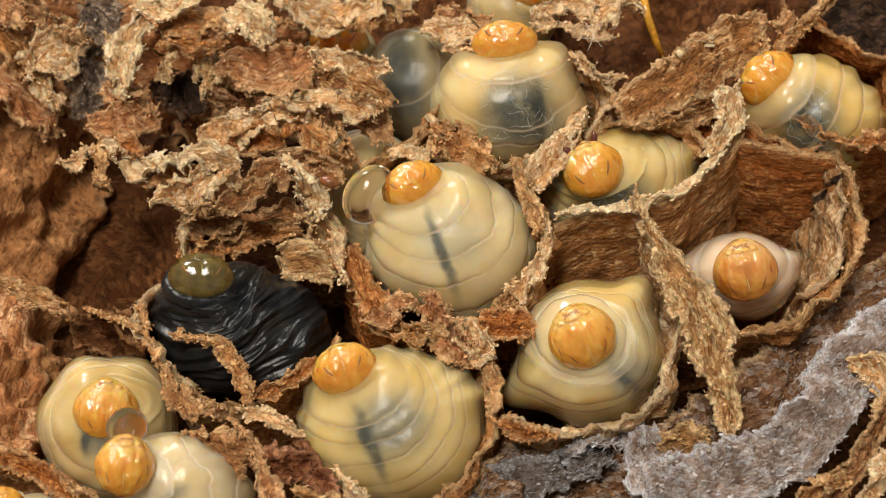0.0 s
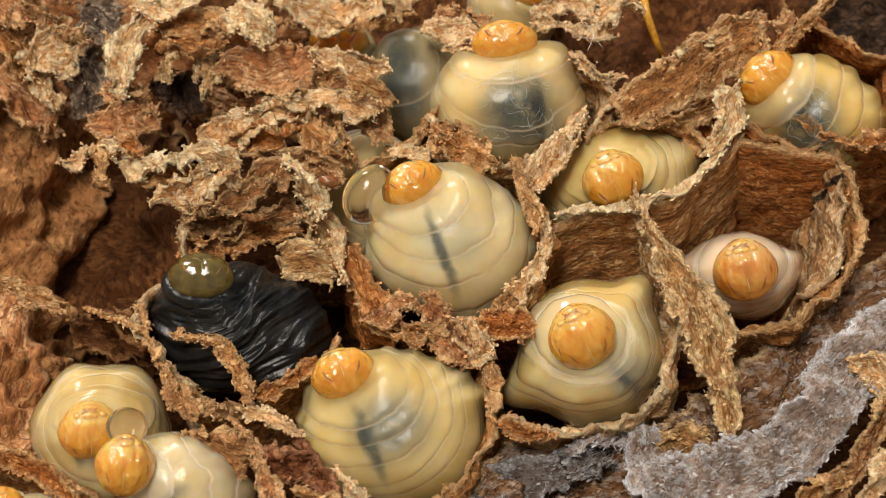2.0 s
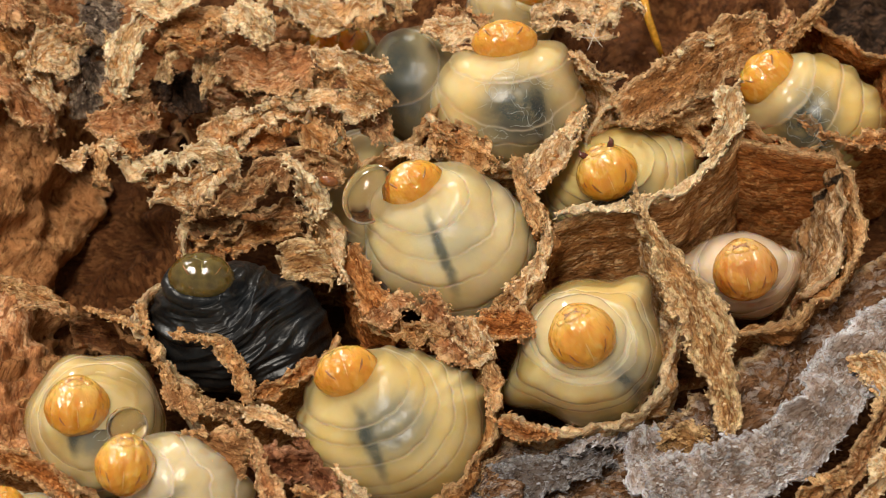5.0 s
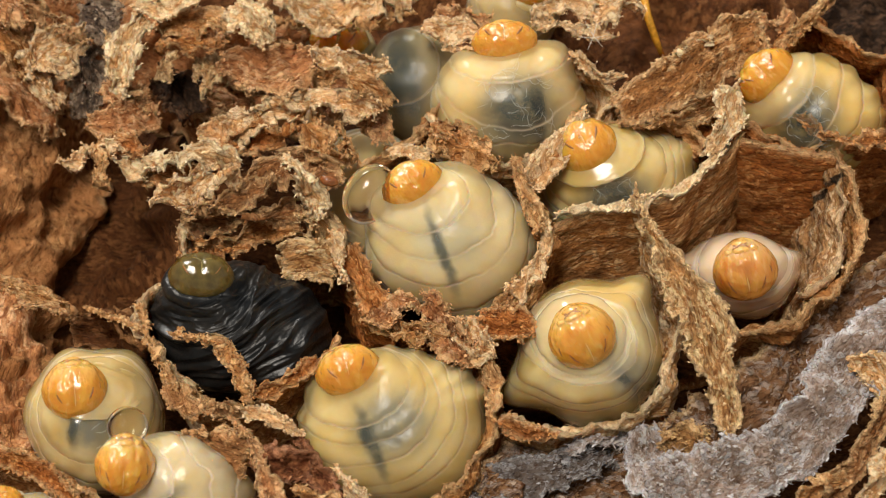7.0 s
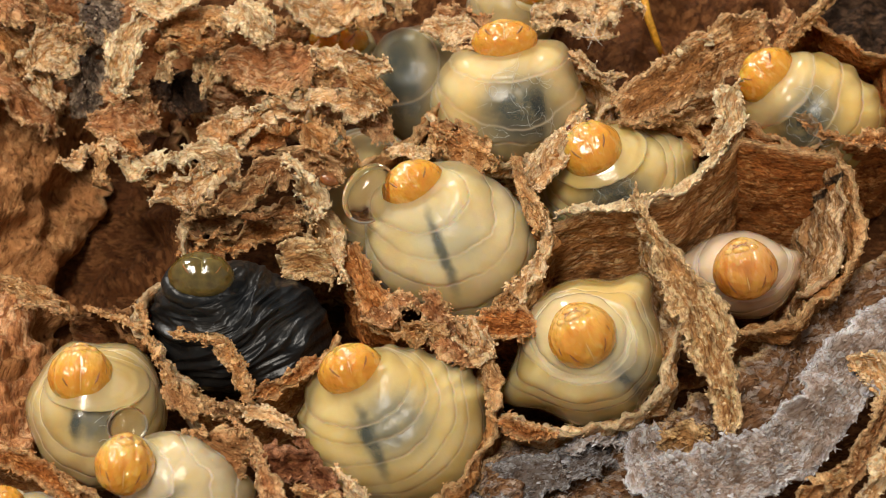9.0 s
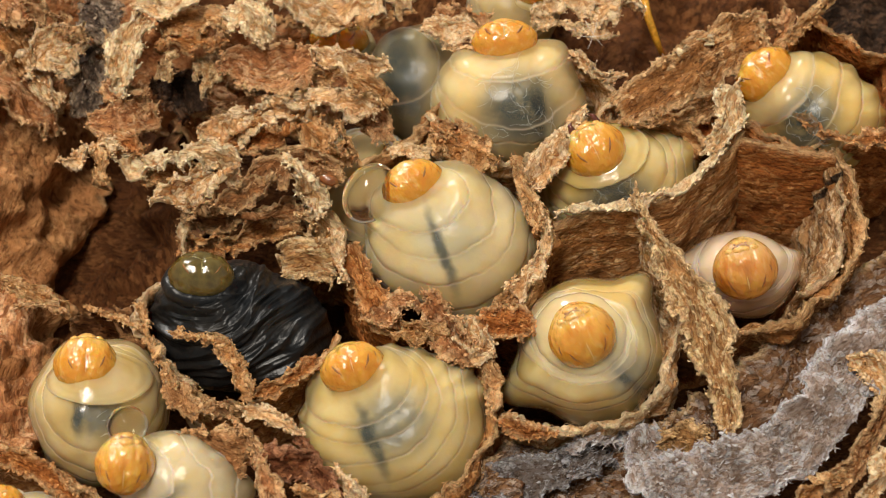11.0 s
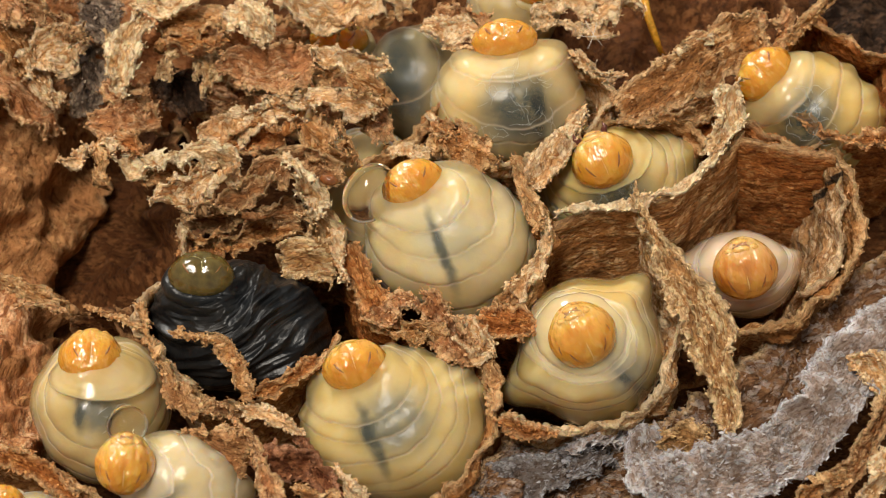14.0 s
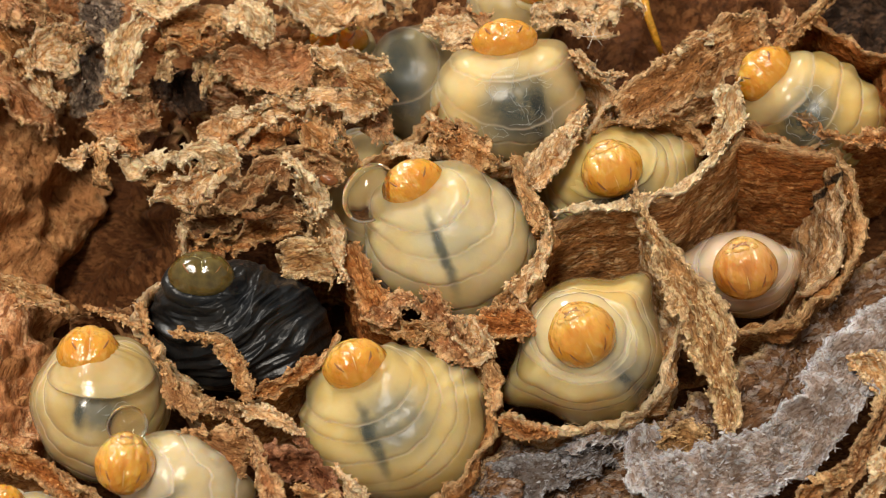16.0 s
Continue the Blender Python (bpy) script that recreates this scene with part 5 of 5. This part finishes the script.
C_LARVA = larva((1440, 195, -70), "yellow larva with a blue-grey belly", GREY_B,
      [(-85, 55, 85, 84, 35), (-75, 30, 122, 112, 20), (-60, 15, 144, 128, 10), (-40, 0, 150, 120, 0)], (-2, -12, 124, 98, -20), 115, (-78, 56, -10, (54, 41, 42), (-45, 0, 42)),
      bulges=[(-14, 66, 30, 26), (-44, 10, 28, 18), (40, 62, 26, 16)], bumps=[(100, 0.07, 9), (72, 0.07, 8), (48, 0.07, 8), (25, 0.05, 8)], mouth=False, scallop=0.03, roll=12, hood=0, dense=1)
larva((425, 575, -60), "dead black larva with a crumpled glossy skin", BLACK,
      [(-66, 72, 78, 60, 10), (-50, 40, 120, 86, 6)], (5, -8, 160, 110, -14), 100, (-66, 80, 8, (56, 42, 44), (-40, 0, -4)), HEAD_OLIVE, mouth=False, crumple=13.0, wavy=0.06, roll=5)
D_LARVA = larva((1090, 320, -118), "yellow larva turning in its cell", WRIGGLE,
      [(-22, 32, 86, 58, 8), (-14, 16, 100, 80, 0), (-10, 8, 112, 92, 0), (-4, 2, 124, 102, 0), (2, -4, 132, 106, 0)], (0, -14, 148, 110, 0), 115,
      (-30, 20, 14, (52, 50, 42), (0, 0, 10)), bumps=[(34, 0.22, 14), (70, 0.04, 8), (54, 0.05, 7)], scallop=0.04, hood=0, jaws=1.0, collars=1, roll=11)
I_LARVA = larva((185, 760, -70), "lemon yellow larva turning in its cell", SIDE,
      [(-8, 58, 92, 50, 0), (-8, 28, 96, 90, 0), (-6, 14, 106, 108, 0), (-5, 6, 112, 122, 0)], (-4, 4, 114, 128, 0), 115, (10, 30, 8, (54, 53, 42), (0, 0, 4)),
      bumps=[(62, 0.10, 20), (118, 0.12, 20), (168, 0.14, 26)], collars=1, roll=10, hood=0)
larva((290, 850, 0), "white larva with a droplet on its mouth", WHITE,
      [(-58, 6, 74, 70, -20), (-22, 2, 104, 82, -24), (16, -4, 116, 88, -18)], (36, -10, 118, 90, -20), 95,
      (-66, 28, 30, (50, 55, 45), (10, 0, -4)), hood=0, wavy=0.14, roll=7, dense=1)
droplet((225, 756, 112), (37, 35, 32), 0, "clear droplet on the white larva's mouth")
larva((740, 140, -200), "slate grey larva, coloured darker for shade, half hidden by torn paper", SHADE,
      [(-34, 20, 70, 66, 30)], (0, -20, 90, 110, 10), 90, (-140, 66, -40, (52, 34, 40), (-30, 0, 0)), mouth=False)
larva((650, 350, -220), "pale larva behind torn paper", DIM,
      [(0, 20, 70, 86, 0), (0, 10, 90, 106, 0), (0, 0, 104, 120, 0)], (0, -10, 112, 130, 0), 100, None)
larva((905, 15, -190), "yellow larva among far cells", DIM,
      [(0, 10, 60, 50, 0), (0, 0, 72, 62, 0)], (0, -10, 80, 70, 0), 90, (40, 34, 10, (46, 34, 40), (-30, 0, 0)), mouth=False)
larva((50, 905, -10), "cream larva at the comb's edge", WHITE,
      [(0, 0, 56, 26, 0), (0, -10, 70, 40, 0)], (0, -20, 80, 50, 0), 70, (-50, 10, 0, (46, 34, 40), (-30, 0, 0)), mouth=False)


# ---- white breathing threads under the skin of the grey bellies ----
THREAD = plain("thread_white", (0.42, 0.44, 0.42), 0.4, 0.0, 0.0, 0.1)


def threads(made, cx, cy, size, count):
    root, skull, parts, s, dome = made
    body = parts[-1]
    rnd = random.Random(count)
    for _ in range(count):
        x, y = cx + rnd.uniform(-size, size), cy + rnd.uniform(-size, size)
        way = rnd.uniform(0, 6.28)
        pts = []
        for _ in range(rnd.randint(6, 14)):
            pts.append((Vector((x, y, dome.height(x, y) + 10.5)) * U * s) - body.location)
            x, y, way = x + 4 * math.cos(way), y + 4 * math.sin(way), way + rnd.uniform(-0.75, 0.75)
        v, f = tube(pts, [U * 0.4 * (1 - 0.6 * i / len(pts)) for i in range(len(pts))], 5)
        part("breathing_thread", mesh_of("breathing_thread", v, f, THREAD), body, "fine white thread under the skin")


threads(B_LARVA, 14, -14, 62, 36)
threads(C_LARVA, -8, -14, 48, 24)
threads(D_LARVA, 0, -36, 46, 16)
threads(I_LARVA, -10, 5, 45, 9)


# ---- what moves ----
def nod(made, middle, rows, follow, sink, tilt_share=0.12):
    """Keys a larva's head through rows (seconds, x, y, tilt, lean); the body rings follow it less and less."""
    root, skull, parts, s, dome = made
    cx, cy = middle
    keys = []
    for t, x, y, tilt, lean in rows:
        dx, dy = x - cx, cy - y
        h = sink - max(0, tilt - 20) * 0.9 + max(20, dome.height(dx * 0.8, dy * 0.8))
        keys.append((t, Matrix.Translation(Vector((dx, dy, h)) * U * s) @ pose(0, 0, 0, tilt, 0, lean)))
    walk(skull, keys)
    mx = sum(r[1] for r in rows) / len(rows)
    my = sum(r[2] for r in rows) / len(rows)
    rings = parts
    for i, ring in enumerate(rings):
        w = follow[i]
        home = ring.matrix_basis.copy()
        walk(ring, [(t, home @ Matrix.Translation(Vector(((x - mx) * w, (my - y) * w, abs(my - y) * w * 0.45 if i < len(rings) - 1 else 0)) * U * s) @ pose(0, 0, 0, tilt * tilt_share * (1 - i / len(rings)), 0, lean * 0.3 * w)) for t, x, y, tilt, lean in rows])


def jaws_open(skull, rows):
    """Keys the two mandibles: rows of (seconds, degrees shut)."""
    for ob in [c for c in skull.children if c.name.startswith("mandible")]:
        side = 1 if ob.location.x > 0 else -1
        place = ob.location.copy()
        walk(ob, [(t, Matrix.Translation(place * (1 - 0.25 * max(0, a - 30) / 60)) @ pose(0, 0, 0, 0, 0, side * a)) for t, a in rows])


def motions():
    nod(D_LARVA, (1090, 320), [
        (0.0, 1050, 301, -15, 24), (0.4, 1037, 261, -48, 28), (0.8, 1046, 268, -42, 26), (1.2, 1059, 286, -22, 24), (1.6, 1071, 305, -2, 23),
        (2.0, 1084, 316, 10, 22), (2.4, 1090, 321, 22, 22), (2.8, 1094, 328, 28, 22), (3.2, 1101, 341, 32, 21), (3.6, 1103, 342, 34, 19),
        (4.0, 1100, 330, 28, 19), (4.2, 1087, 320, 18, 22), (5.2, 1074, 306, 4, 23), (6.3, 1064, 292, -8, 24), (6.5, 1047, 272, -18, 26),
        (6.8, 1039, 257, -48, 28), (7.1, 1041, 267, -43, 26), (7.4, 1056, 278, -22, 25), (7.8, 1073, 301, -2, 24), (8.2, 1083, 313, 14, 22),
        (8.5, 1082, 313, 10, 23), (8.8, 1061, 288, -8, 25), (9.2, 1042, 260, -42, 27), (10.2, 1056, 272, -26, 25), (11.3, 1051, 265, -18, 25),
        (11.6, 1041, 258, -46, 27), (12.0, 1047, 262, -40, 26), (12.5, 1063, 280, -18, 24), (13.0, 1073, 295, -2, 23), (13.5, 1087, 310, 12, 23),
        (14.0, 1066, 287, -8, 24), (14.5, 1045, 257, -43, 27), (15.2, 1062, 282, -20, 24), (16.0, 1082, 302, 8, 22)], (0.5, 0.08), 14)
    jaws_open(D_LARVA[1], [(0.0, -12), (0.3, 60), (0.6, 88), (3.2, 88), (3.5, 0), (4.0, -14), (4.2, -14), (6.3, -12), (6.5, 10), (6.8, 88), (8.0, 80), (8.2, 25),
                           (8.5, -12), (8.8, -10), (9.2, 80), (11.0, 30), (11.3, -10), (11.6, 80), (13.0, 85), (13.4, 30), (13.6, 10), (14.0, -10), (14.4, 80), (16.0, 80)])
    nod(I_LARVA, (185, 760), [
        (0.0, 187, 725, 8, 0), (0.5, 187, 739, 16, 2), (1.0, 168, 754, 22, 2), (1.5, 163, 763, 26, 2), (2.0, 162, 761, 26, 2), (2.8, 153, 764, 26, 4),
        (3.5, 147, 751, 22, 4), (4.2, 141, 736, 14, 4), (5.2, 139, 716, 4, 4), (6.3, 137, 699, -5, 4), (7.0, 135, 691, -8, 4), (7.5, 135, 684, -9, 4),
        (8.0, 138, 677, -10, 2), (8.6, 141, 672, -11, 0), (9.2, 147, 665, -13, 0), (10.2, 151, 660, -22, 0), (11.3, 155, 646, -30, -2),
        (12.5, 160, 640, -36, -2), (14.5, 162, 638, -42, -3), (16.0, 159, 632, -46, -3)], (0.55, 0.42), 2)

    # the honey larva's slow stir and the corner larva's slight shift
    for made, rows in ((G_LARVA, [(0, 0, 0), (1.5, -2, -9), (3.5, 1, -8), (7, 6, -4), (9, 10, -3), (12.5, 16, 1), (16, 18, 4)]),
                       (C_LARVA, [(0, 0, 0), (4, -1, 1), (7, -3, 3), (9, -5, 4), (12.5, -7, 4), (16, -7, 5)])):
        root, skull, parts, s, dome = made
        home = skull.matrix_basis.copy()
        walk(skull, [(t, Matrix.Translation(Vector((dx, dy, 0)) * U * s) @ home) for t, dx, dy in rows])
        rest = parts[0].matrix_basis.copy()
        walk(parts[0], [(t, Matrix.Translation(Vector((dx * 0.3, dy * 0.3, 0)) * U * s) @ rest) for t, dx, dy in rows])


motions()
